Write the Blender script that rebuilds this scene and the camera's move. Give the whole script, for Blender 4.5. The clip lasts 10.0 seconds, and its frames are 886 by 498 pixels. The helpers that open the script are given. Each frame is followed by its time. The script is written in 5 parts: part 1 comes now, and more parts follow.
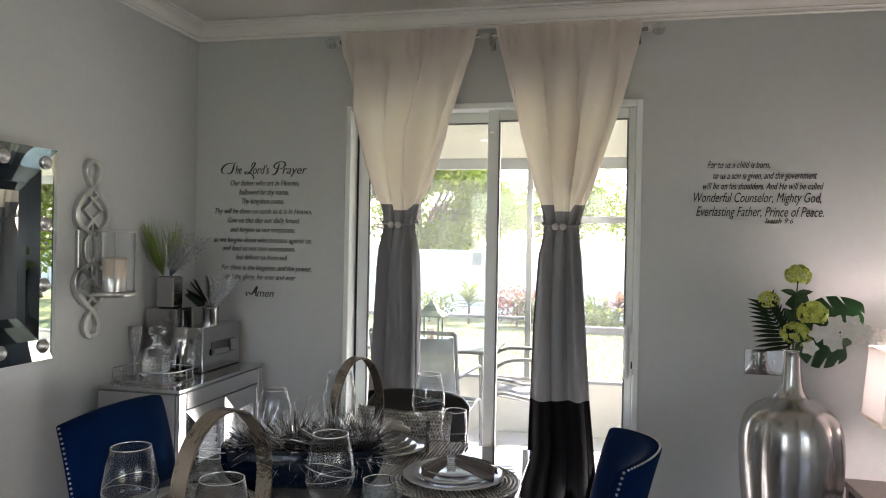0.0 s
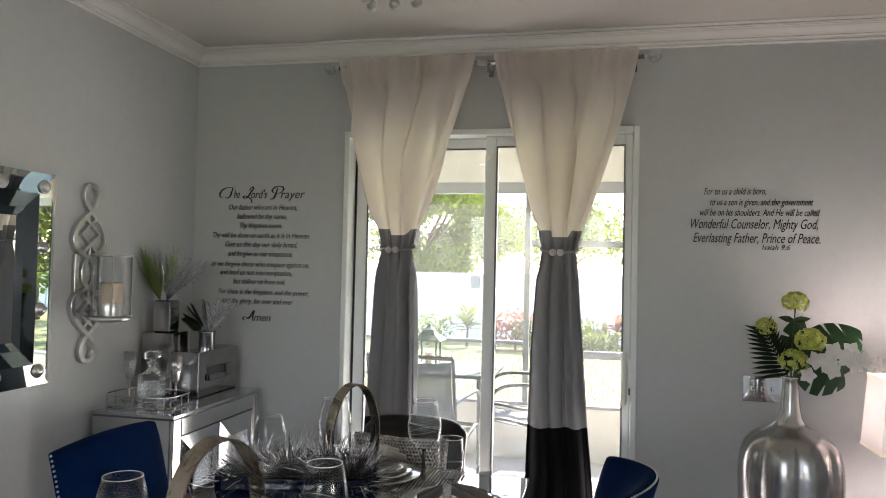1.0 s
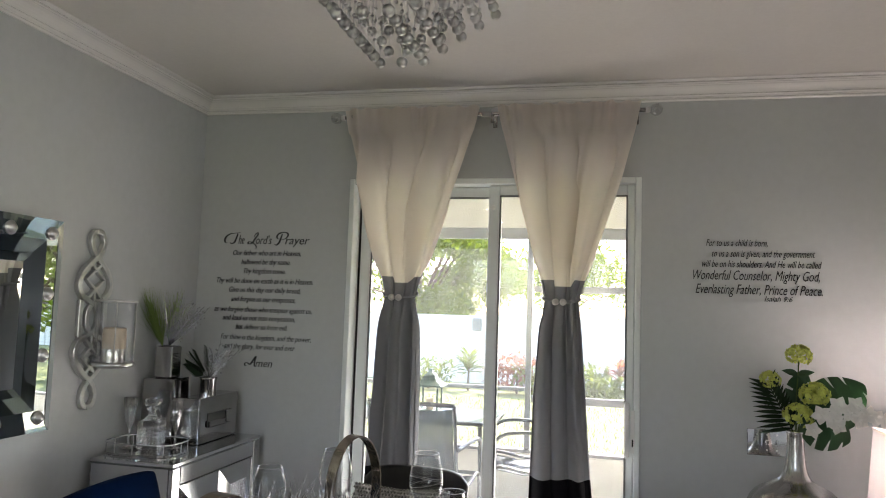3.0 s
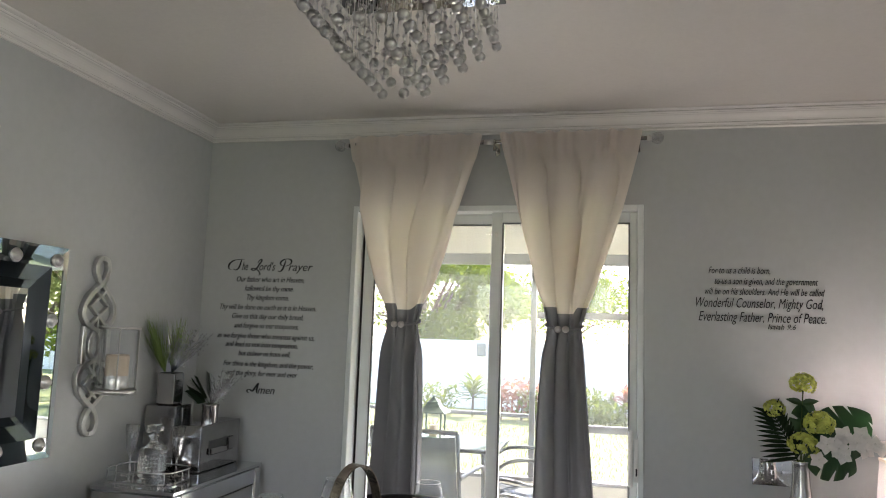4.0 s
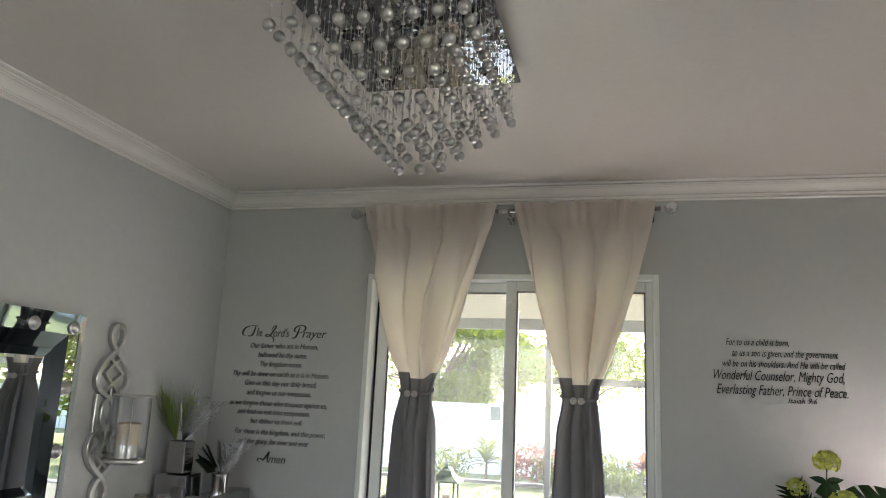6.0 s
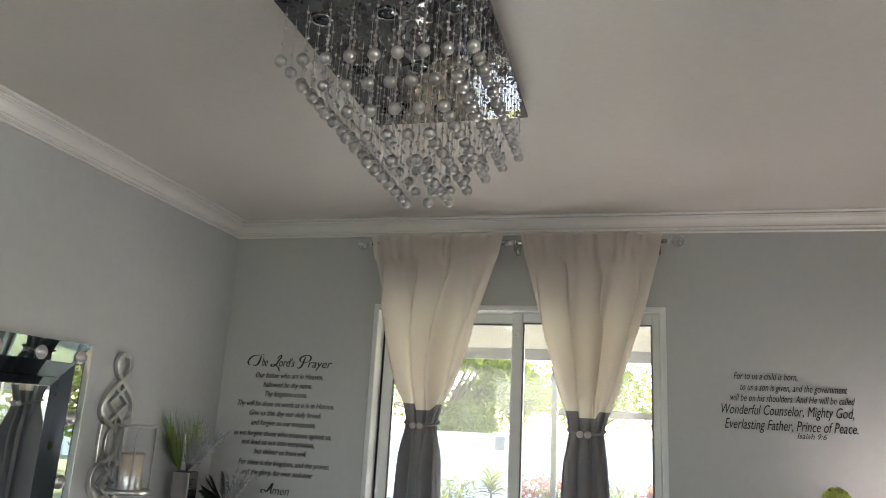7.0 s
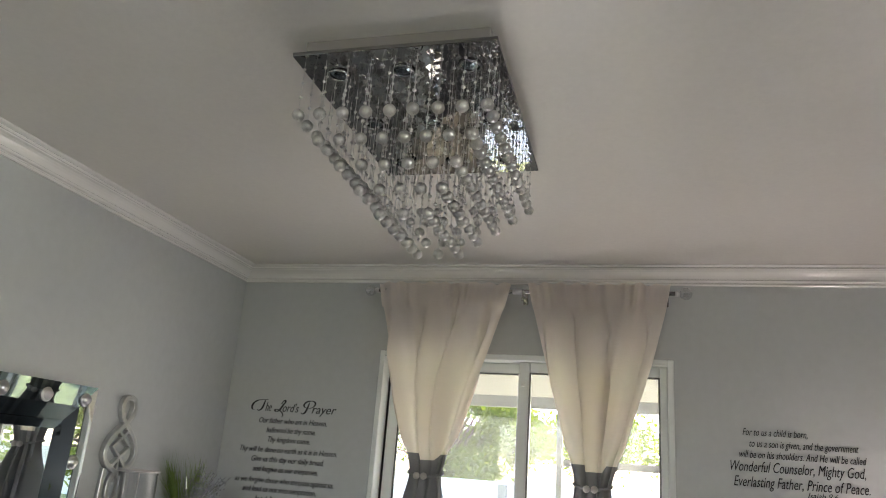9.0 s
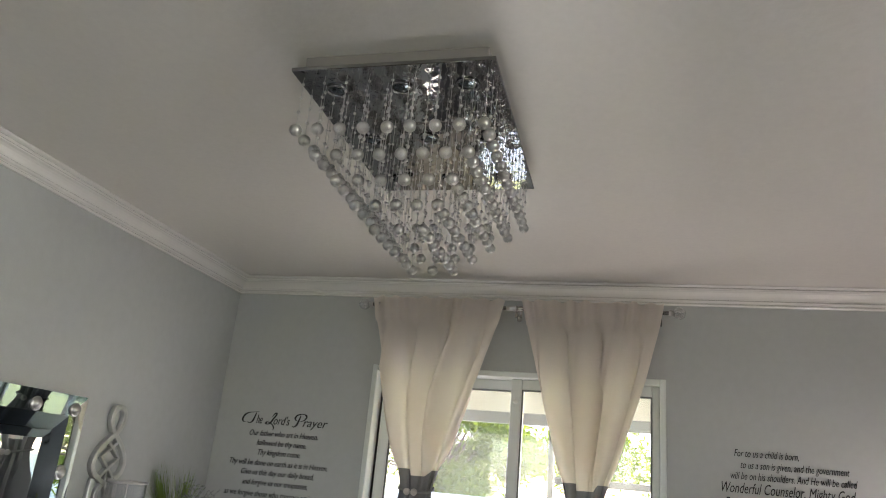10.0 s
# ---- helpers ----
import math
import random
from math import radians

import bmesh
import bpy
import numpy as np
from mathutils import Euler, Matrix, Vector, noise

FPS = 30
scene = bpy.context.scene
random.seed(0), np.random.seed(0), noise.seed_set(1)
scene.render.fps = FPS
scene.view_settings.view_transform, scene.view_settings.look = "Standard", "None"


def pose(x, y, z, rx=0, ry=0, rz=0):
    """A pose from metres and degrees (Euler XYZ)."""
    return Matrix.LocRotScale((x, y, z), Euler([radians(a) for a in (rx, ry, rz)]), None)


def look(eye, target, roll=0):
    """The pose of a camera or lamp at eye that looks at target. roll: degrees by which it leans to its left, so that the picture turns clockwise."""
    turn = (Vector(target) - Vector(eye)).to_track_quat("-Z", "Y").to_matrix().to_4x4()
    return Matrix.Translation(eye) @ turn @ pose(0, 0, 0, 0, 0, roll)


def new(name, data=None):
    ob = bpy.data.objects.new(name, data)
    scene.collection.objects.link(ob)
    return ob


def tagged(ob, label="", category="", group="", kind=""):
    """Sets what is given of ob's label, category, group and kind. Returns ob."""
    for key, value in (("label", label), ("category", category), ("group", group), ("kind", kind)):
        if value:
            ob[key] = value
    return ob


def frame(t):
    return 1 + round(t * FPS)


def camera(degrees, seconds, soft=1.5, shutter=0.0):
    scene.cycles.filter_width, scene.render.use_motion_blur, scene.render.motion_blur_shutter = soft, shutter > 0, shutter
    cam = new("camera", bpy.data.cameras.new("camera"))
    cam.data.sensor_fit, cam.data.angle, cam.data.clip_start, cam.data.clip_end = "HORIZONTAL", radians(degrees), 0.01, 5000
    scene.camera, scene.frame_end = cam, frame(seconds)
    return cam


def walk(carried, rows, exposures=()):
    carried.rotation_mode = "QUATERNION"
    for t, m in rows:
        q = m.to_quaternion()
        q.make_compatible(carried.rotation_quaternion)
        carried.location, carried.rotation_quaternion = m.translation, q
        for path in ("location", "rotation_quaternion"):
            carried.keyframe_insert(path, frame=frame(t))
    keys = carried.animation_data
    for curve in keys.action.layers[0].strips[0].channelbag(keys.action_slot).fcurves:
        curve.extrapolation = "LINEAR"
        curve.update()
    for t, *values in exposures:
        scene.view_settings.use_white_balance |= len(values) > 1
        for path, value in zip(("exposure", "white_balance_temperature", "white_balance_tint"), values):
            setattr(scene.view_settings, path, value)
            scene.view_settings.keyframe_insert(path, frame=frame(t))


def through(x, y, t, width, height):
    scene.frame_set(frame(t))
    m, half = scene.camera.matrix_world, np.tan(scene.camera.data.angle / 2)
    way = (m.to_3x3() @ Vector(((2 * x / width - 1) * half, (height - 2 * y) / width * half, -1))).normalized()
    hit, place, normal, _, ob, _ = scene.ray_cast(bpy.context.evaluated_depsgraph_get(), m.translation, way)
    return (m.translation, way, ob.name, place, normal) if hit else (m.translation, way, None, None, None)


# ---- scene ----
cam = camera(63.4, 10.0, soft=1.0)
EXPOSURES = [(0.0, 3.32, 6850, 23), (5.0, 3.22, 6800, 22), (7.5, 3.39, 6750, 22), (10.0, 3.44, 6750, 22)]
PATH = [
    (0, (0.282, -0.049, 1.408), (-0.15, 1.904, 1.403), 1.1),
    (0.5, (0.281, -0.048, 1.414), (-0.146, 1.905, 1.441), 1.1),
    (1, (0.288, -0.048, 1.42), (-0.142, 1.904, 1.477), 1.3),
    (1.5, (0.283, -0.058, 1.428), (-0.144, 1.894, 1.515), 1.4),
    (2, (0.287, -0.058, 1.438), (-0.145, 1.891, 1.553), 1.6),
    (2.5, (0.28, -0.061, 1.445), (-0.153, 1.887, 1.587), 1.8),
    (4, (0.295, -0.072, 1.461), (-0.155, 1.862, 1.698), 2.0),
    (4.5, (0.295, -0.077, 1.468), (-0.164, 1.85, 1.746), 2.1),
    (5, (0.295, -0.076, 1.476), (-0.175, 1.842, 1.796), 2.2),
    (5.5, (0.295, -0.08, 1.488), (-0.185, 1.828, 1.848), 2.4),
    (7, (0.29, -0.095, 1.512), (-0.211, 1.783, 1.984), 3.1),
    (7.5, (0.287, -0.102, 1.521), (-0.221, 1.766, 2.026), 3.4),
    (8, (0.285, -0.104, 1.528), (-0.227, 1.753, 2.064), 3.6),
    (8.5, (0.288, -0.111, 1.531), (-0.228, 1.738, 2.093), 4.0),
    (9, (0.28, -0.112, 1.533), (-0.234, 1.731, 2.117), 4.4),
    (9.5, (0.282, -0.116, 1.536), (-0.227, 1.722, 2.139), 4.9),
    (10, (0.282, -0.117, 1.54), (-0.219, 1.717, 2.16), 5.4),
]
walk(cam, [(t, look(eye, target, roll)) for t, eye, target, roll in PATH], EXPOSURES)

# ---- world and light ----
SUN_UP, SUN_TURN = 46.0, 20.0   # the sun stands beyond the garden, over the back fence
world = bpy.data.worlds.new("world")
scene.world = world
world.use_nodes = True
sky = world.node_tree.nodes.new("ShaderNodeTexSky")
sky.sky_type = "NISHITA"
sky.sun_disc = False
sky.sun_elevation = radians(SUN_UP)
sky.sun_rotation = radians(SUN_TURN)
world.node_tree.links.new(sky.outputs[0], world.node_tree.nodes["Background"].inputs[0])
world.node_tree.nodes["Background"].inputs[1].default_value = 0.13


def lamp(name, kind, power, m, color=(1, 1, 1), **more):
    data = bpy.data.lights.new(name, kind)
    data.energy, data.color = power, color
    for key, value in more.items():
        if key == "angle":
            data.angle = value
        elif key == "shape":
            data.shape = value
        elif key == "size":
            data.size = value
        elif key == "size_y":
            data.size_y = value
        elif key == "radius":
            data.shadow_soft_size = value
    ob = new(name, data)
    ob.matrix_world = m
    return ob


sx, sy = math.sin(radians(SUN_TURN)), math.cos(radians(SUN_TURN))
ce, se = math.cos(radians(SUN_UP)), math.sin(radians(SUN_UP))
lamp("sun", "SUN", 2.9, look((sx * ce * 30, sy * ce * 30, se * 30), (0, 0, 0)), (1, 0.95, 0.87), angle=radians(0.5))
# added fill lamps at unseen east and south windows, in place of daylight
lamp("east_fill", "AREA", 8.5, look((5.38, -1.1, 1.45), (0.0, 0.3, 0.9)), (0.90, 1.0, 0.96), shape="RECTANGLE", size=2.9, size_y=1.4)
lamp("south_fill", "AREA", 0.8, look((-0.55, -3.28, 1.45), (-0.8, 0.0, 2.3)), (0.97, 0.98, 1.0), shape="RECTANGLE", size=1.8, size_y=1.4)
# added area lamp in the sliding door opening, boosting light off the sunlit patio
lamp("door_fill", "AREA", 1.9, look((-0.20, 2.975, 0.47), (-0.42, 1.985, 1.02)), (0.97, 1.0, 0.95), shape="RECTANGLE", size=1.15, size_y=0.75)
lamp("bulb", "POINT", 1.5, pose(1.385, 2.705, 0.97), (1.0, 0.92, 0.86), radius=0.07)

# ---- materials ----
MATS = {}


def material(name, color, rough=0.5, metal=0.0, grain=0.0, grain_scale=60.0, stain=0.06, stain_scale=2.5, bump=0.0, bump_scale=200.0,
             spec=0.5, coat=0.0, sheen=0.0, vary=0.0, transmission=0.0, emit=0.0, ior=1.45):
    """A Principled material with stains at a large scale, grain at a small one and a fine relief."""
    m = bpy.data.materials.new(name)
    m.use_nodes = True
    nt = m.node_tree
    b = nt.nodes["Principled BSDF"]
    b.inputs["Roughness"].default_value = rough
    b.inputs["Metallic"].default_value = metal
    b.inputs["Specular IOR Level"].default_value = spec
    b.inputs["Coat Weight"].default_value = coat
    b.inputs["Sheen Weight"].default_value = sheen
    b.inputs["Transmission Weight"].default_value = transmission
    b.inputs["IOR"].default_value = ior
    coord = nt.nodes.new("ShaderNodeTexCoord")

    def tex(scale, detail):
        n = nt.nodes.new("ShaderNodeTexNoise")
        n.inputs["Scale"].default_value = scale
        n.inputs["Detail"].default_value = detail
        nt.links.new(coord.outputs["Object"], n.inputs["Vector"])
        return n.outputs["Fac"]

    def mul(col, fac, amount):
        r = nt.nodes.new("ShaderNodeMapRange")
        r.inputs[1].default_value, r.inputs[2].default_value = 0.3, 0.7
        r.inputs[3].default_value, r.inputs[4].default_value = 1 - amount, 1 + amount
        nt.links.new(fac, r.inputs[0])
        h = nt.nodes.new("ShaderNodeVectorMath")
        h.operation = "SCALE"
        nt.links.new(col, h.inputs[0])
        nt.links.new(r.outputs[0], h.inputs["Scale"])
        return h.outputs[0]

    rgb = nt.nodes.new("ShaderNodeRGB")
    rgb.outputs[0].default_value = (*color, 1)
    col = rgb.outputs[0]
    if stain:
        col = mul(col, tex(stain_scale, 4), stain)
    if grain:
        col = mul(col, tex(grain_scale, 3), grain)
    if vary:
        info = nt.nodes.new("ShaderNodeObjectInfo")
        col = mul(col, info.outputs["Random"], vary)
    nt.links.new(col, b.inputs["Base Color"])
    if bump:
        n = nt.nodes.new("ShaderNodeBump")
        n.inputs["Strength"].default_value = 1.0
        n.inputs["Distance"].default_value = bump
        nt.links.new(tex(bump_scale, 3), n.inputs["Height"])
        nt.links.new(n.outputs[0], b.inputs["Normal"])
    if emit:
        nt.links.new(col, b.inputs["Emission Color"])
        b.inputs["Emission Strength"].default_value = emit
    MATS[name] = m
    return m


def thin_glass(name, tint, gloss=0.05, rough=0.0, least=0.035, haze=0.0):
    """Thin glass: what lies behind shows through, and the gloss grows towards the rim. The last value mixes in a
    translucent film for glare haze.
    """
    m = bpy.data.materials.new(name)
    m.use_nodes = True
    nt = m.node_tree
    out = nt.nodes["Material Output"]
    nt.nodes.remove(nt.nodes["Principled BSDF"])
    clear, shine, mix = nt.nodes.new("ShaderNodeBsdfTransparent"), nt.nodes.new("ShaderNodeBsdfGlossy"), nt.nodes.new("ShaderNodeMixShader")
    clear.inputs[0].default_value = (*tint, 1)
    shine.inputs["Roughness"].default_value = rough
    fr, power, gain = nt.nodes.new("ShaderNodeLayerWeight"), nt.nodes.new("ShaderNodeMath"), nt.nodes.new("ShaderNodeMath")
    fr.inputs[0].default_value = 0.5
    power.operation, power.inputs[1].default_value = "POWER", 3.5
    gain.operation, gain.inputs[1].default_value, gain.inputs[2].default_value = "MULTIPLY_ADD", gloss, least
    nt.links.new(fr.outputs["Facing"], power.inputs[0])
    nt.links.new(power.outputs[0], gain.inputs[0])
    nt.links.new(gain.outputs[0], mix.inputs[0])
    nt.links.new(clear.outputs[0], mix.inputs[1])
    nt.links.new(shine.outputs[0], mix.inputs[2])
    last = mix.outputs[0]
    if haze:
        film, veil = nt.nodes.new("ShaderNodeBsdfTranslucent"), nt.nodes.new("ShaderNodeMixShader")
        film.inputs[0].default_value = (0.8, 0.83, 0.84, 1)
        veil.inputs[0].default_value = haze
        nt.links.new(last, veil.inputs[1])
        nt.links.new(film.outputs[0], veil.inputs[2])
        last = veil.outputs[0]
    nt.links.new(last, out.inputs[0])
    return m


def cloth(name, color, through, weave=900.0, sheen=0.0, glow=None):
    """Woven cloth that lets some light through."""
    m = material(name, color, 0.9, grain=0.10, grain_scale=350, stain=0.05, bump=0.0006, bump_scale=weave, spec=0.1, sheen=sheen)
    nt = m.node_tree
    b, out = nt.nodes["Principled BSDF"], nt.nodes["Material Output"]
    t, mix = nt.nodes.new("ShaderNodeBsdfTranslucent"), nt.nodes.new("ShaderNodeMixShader")
    t.inputs[0].default_value = (*(glow or (color[0], color[1] * 0.95, color[2] * 0.78)), 1)
    mix.inputs[0].default_value = through
    nt.links.new(b.outputs[0], mix.inputs[1])
    nt.links.new(t.outputs[0], mix.inputs[2])
    nt.links.new(mix.outputs[0], out.inputs[0])
    return m


PAINT = material("wall_paint", (0.50, 0.515, 0.52), 0.27, grain=0.02, grain_scale=30, stain=0.03, stain_scale=1.2, bump=0.0004, bump_scale=140, spec=0.6)
CEIL = material("ceiling_paint", (0.63, 0.60, 0.56), 0.36, grain=0.02, stain=0.03, stain_scale=1.5, bump=0.0008, bump_scale=55, spec=0.65)
TRIM = material("trim_paint", (0.76, 0.74, 0.72), 0.13, stain=0.03, bump=0.0002, bump_scale=90, spec=0.6)
TILE = material("floor_tile", (0.27, 0.25, 0.225), 0.25, grain=0.05, grain_scale=12, stain=0.10, vary=0.08, bump=0.0003)
GROUT = material("grout", (0.20, 0.185, 0.165), 0.9, grain=0.1)
ALU = material("white_aluminium", (0.78, 0.81, 0.80), 0.35, stain=0.05, bump=0.0002)
SEAL = material("grey_seal", (0.16, 0.17, 0.17), 0.6)
GASKET = material("dark_gasket", (0.03, 0.03, 0.035), 0.6)
PANE = thin_glass("window_glass", (0.93, 0.94, 0.93), 0.5)
# glare haze over the view is mixed into this glass as translucence
DOORPANE = thin_glass("hazy_door_glass", (0.93, 0.95, 0.93), 0.5, haze=0.013)
GLASS = thin_glass("drinking_glass", (0.955, 0.96, 0.965), 0.8)
FLUTEG = thin_glass("pressed_glass", (0.90, 0.91, 0.92), 0.9, 0.05, 0.26)
CUT = thin_glass("cut_glass", (0.88, 0.89, 0.90), 0.9, 0.06, 0.30)
LEADED = material("leaded_crystal", (0.96, 0.97, 0.98), 0.02, stain=0, transmission=1.0, ior=1.5)
CRYSTAL = material("crystal", (0.96, 0.97, 0.98), 0.02, stain=0, transmission=1.0, ior=1.5)
RODM = material("rod_nickel", (0.34, 0.325, 0.315), 0.14, 1.0, stain=0.1, stain_scale=20)
CHROME = material("chrome", (0.82, 0.83, 0.85), 0.04, 1.0, stain=0.05, stain_scale=8)
DARKCHROME = material("plate_chrome", (0.31, 0.31, 0.315), 0.02, 1.0, stain=0.08, stain_scale=8, bump=0.0032, bump_scale=8)
STEEL = material("brushed_nickel", (0.60, 0.59, 0.58), 0.28, 1.0, grain=0.08, grain_scale=200, bump=0.0002, bump_scale=400)
SILVER = material("silver_leaf", (0.42, 0.41, 0.405), 0.26, 1.0, grain=0.10, grain_scale=25, stain=0.14, stain_scale=5, bump=0.0015, bump_scale=20)
SATIN = material("satin_silver", (0.60, 0.60, 0.59), 0.34, 1.0, grain=0.05, stain=0.08, stain_scale=20)
# white box in shadow: its shade is put into this grey
MOUNT = material("shaded_mount", (0.26, 0.24, 0.235), 0.5, stain=0.05)
PEARL = material("silvered_core", (0.70, 0.68, 0.65), 0.30, 0.9, stain=0.1, stain_scale=90)
MIRROR = material("mirror_glass", (0.70, 0.74, 0.74), 0.01, 1.0, stain=0)
SMOKE = material("smoked_mirror", (0.11, 0.14, 0.155), 0.03, 1.0, stain=0.05)
# the ceiling's dim teal reflection, put into the top and bottom strips' colour
TEALM = material("teal_reflection_mirror", (0.24, 0.29, 0.31), 0.02, 1.0, stain=0.05)
WHITE_CLOTH = cloth("cream_cloth", (0.78, 0.705, 0.705), 0.47, glow=(0.87, 0.815, 0.69))
GREY_CLOTH = cloth("grey_cloth", (0.25, 0.25, 0.265), 0.12, glow=(0.26, 0.25, 0.26))
BLACK_CLOTH = cloth("black_cloth", (0.008, 0.008, 0.010), 0.02)
CLASP = material("clasp_resin", (0.50, 0.46, 0.45), 0.4, stain=0.1, stain_scale=60)
INK = material("black_vinyl", (0.015, 0.015, 0.017), 0.45, stain=0.1, stain_scale=30)
CONCRETE = material("patio_concrete", (0.58, 0.56, 0.53), 0.8, grain=0.08, grain_scale=40, stain=0.15, bump=0.001)
STUCCO = material("cream_stucco", (0.70, 0.68, 0.62), 0.85, grain=0.06, stain=0.10, bump=0.003, bump_scale=80)
LAWN = material("lawn_soil", (0.18, 0.20, 0.07), 0.95, grain=0.35, grain_scale=30, stain=0.3, stain_scale=0.7)
BLADE = material("grass_blade", (0.20, 0.245, 0.07), 0.7, stain=0.3, stain_scale=1.0)
BARK = material("bark", (0.14, 0.10, 0.07), 0.9, grain=0.3, grain_scale=30, bump=0.01, bump_scale=25)
VINYL = material("white_vinyl", (0.80, 0.80, 0.78), 0.45, stain=0.05)


def leaf_material(name, color, through=0.45):
    m = material(name, color, 0.7, stain=0.30, stain_scale=3, spec=0.1)
    nt = m.node_tree
    b, out = nt.nodes["Principled BSDF"], nt.nodes["Material Output"]
    t, mix = nt.nodes.new("ShaderNodeBsdfTranslucent"), nt.nodes.new("ShaderNodeMixShader")
    t.inputs[0].default_value = (color[0] * 2.0, color[1] * 2.0, color[2] * 1.2, 1)
    mix.inputs[0].default_value = through
    nt.links.new(b.outputs[0], mix.inputs[1])
    nt.links.new(t.outputs[0], mix.inputs[2])
    nt.links.new(mix.outputs[0], out.inputs[0])
    return m


LEAF = leaf_material("oak_leaf", (0.095, 0.135, 0.012), 0.5)
RED_LEAF = leaf_material("red_leaf", (0.24, 0.10, 0.09), 0.3)
DARK_LEAF = leaf_material("shrub_leaf", (0.12, 0.15, 0.05), 0.35)


# ---- mesh tools ----
def mesh_of(name, bm, mat, smooth=False):
    me = bpy.data.meshes.new(name)
    if smooth:
        for f in bm.faces:
            f.smooth = True
    bm.to_mesh(me)
    bm.free()
    me.materials.append(mat)
    return me


def part(name, bm, mat, parent=None, label="", smooth=False, m=None):
    ob = new(name, mesh_of(name, bm, mat, smooth))
    if parent:
        ob.parent = parent
    if m is not None:
        ob.matrix_basis = m
    return tagged(ob, label)


def piece(name, me, parent, m):
    """A repeat on shared mesh data."""
    ob = new(name, me)
    ob.parent = parent
    ob.matrix_basis = m
    return ob


def thing(name, label, category, m=None, group="", kind=""):
    ob = new(name)
    ob.empty_display_size = 0.05
    if m is not None:
        ob.matrix_basis = m
    return tagged(ob, label, category, group, kind)


def box(x0, x1, y0, y1, z0, z1, bevel=0.0, bm=None, seg=1):
    bm = bm or bmesh.new()
    r = bmesh.ops.create_cube(bm, size=1)
    vs = r["verts"]
    bmesh.ops.scale(bm, vec=(x1 - x0, y1 - y0, z1 - z0), verts=vs)
    bmesh.ops.translate(bm, vec=((x0 + x1) / 2, (y0 + y1) / 2, (z0 + z1) / 2), verts=vs)
    if bevel:
        es = list({e for v in vs for e in v.link_edges})
        bmesh.ops.bevel(bm, geom=es, offset=bevel, segments=seg, affect="EDGES", profile=0.5)
    return bm


def lathe(profile, n=24, bm=None, at=(0, 0, 0), close=False):
    """A solid of revolution about z from (radius, height) rows."""
    bm = bm or bmesh.new()
    rings = []
    for r, z in profile:
        if r < 1e-5:
            rings.append([bm.verts.new((at[0], at[1], at[2] + z))] * n)
        else:
            rings.append([bm.verts.new((at[0] + r * math.cos(2 * math.pi * k / n), at[1] + r * math.sin(2 * math.pi * k / n), at[2] + z)) for k in range(n)])
    for a, b in zip(rings, rings[1:]):
        for k in range(n):
            vs = []
            for v in (a[k], a[(k + 1) % n], b[(k + 1) % n], b[k]):
                if v not in vs:
                    vs.append(v)
            if len(vs) > 2:
                bm.faces.new(vs)
    return bm


def tube(points, radius, n=8, bm=None, closed=False, flat=1.0):
    """A tube along points; radius is one number or one per point."""
    bm = bm or bmesh.new()
    pts = [Vector(p) for p in points]
    last = len(pts) - 1
    rings = []
    up = Vector((0, 0, 1))
    for i, p in enumerate(pts):
        a = pts[(i - 1) % len(pts)] if closed or i else pts[0]
        b = pts[(i + 1) % len(pts)] if closed or i < last else pts[last]
        d = (b - a).normalized()
        side = d.cross(up)
        if side.length < 0.05:
            side = d.cross(Vector((0, 1, 0)))
        side.normalize()
        nrm = side.cross(d).normalized()
        r = radius[i] if isinstance(radius, (list, tuple)) else radius
        rings.append([bm.verts.new(p + side * r * math.cos(2 * math.pi * k / n) + nrm * r * flat * math.sin(2 * math.pi * k / n)) for k in range(n)])
    pairs = list(zip(rings, rings[1:])) + ([(rings[-1], rings[0])] if closed else [])
    for a, b in pairs:
        for k in range(n):
            bm.faces.new((a[k], a[(k + 1) % n], b[(k + 1) % n], b[k]))
    if not closed:
        bm.faces.new(rings[0][::-1])
        bm.faces.new(rings[-1])
    return bm


def ball(radius, at=(0, 0, 0), sub=2, bm=None):
    bm = bm or bmesh.new()
    bmesh.ops.create_icosphere(bm, subdivisions=sub, radius=radius, matrix=Matrix.Translation(at))
    return bm


def leaf(bm, base, way, up, length, width, bend=0.3, n=4):
    """One pointed leaf blade."""
    base, way, up = Vector(base), Vector(way).normalized(), Vector(up)
    side = way.cross(up)
    side = side.normalized() if side.length > 1e-3 else Vector((1, 0, 0))
    nrm = side.cross(way).normalized()
    rows = []
    for i in range(n + 1):
        s = i / n
        p = base + way * length * s - nrm * bend * length * s * s
        w = width * math.sin(math.pi * (0.08 + 0.92 * s) ** 0.8) * 0.5
        rows.append([bm.verts.new(p - side * w), bm.verts.new(p + nrm * -w * 0.3), bm.verts.new(p + side * w)])
    for a, b in zip(rows, rows[1:]):
        bm.faces.new((a[0], a[1], b[1], b[0]))
        bm.faces.new((a[1], a[2], b[2], b[1]))
    return bm


def smooth_line(pts, n=6, closed=False):
    """Catmull-Rom through pts."""
    out, m = [], len(pts)
    for i in range(m if closed else m - 1):
        p = [Vector(pts[(i + k) % m] if closed else pts[max(0, min(m - 1, i + k))]) for k in (-1, 0, 1, 2)]
        for q in range(n):
            t = q / n
            out.append(0.5 * ((2 * p[1]) + (-p[0] + p[2]) * t + (2 * p[0] - 5 * p[1] + 4 * p[2] - p[3]) * t * t + (-p[0] + 3 * p[1] - 3 * p[2] + p[3]) * t ** 3))
    if not closed:
        out.append(Vector(pts[-1]))
    return out


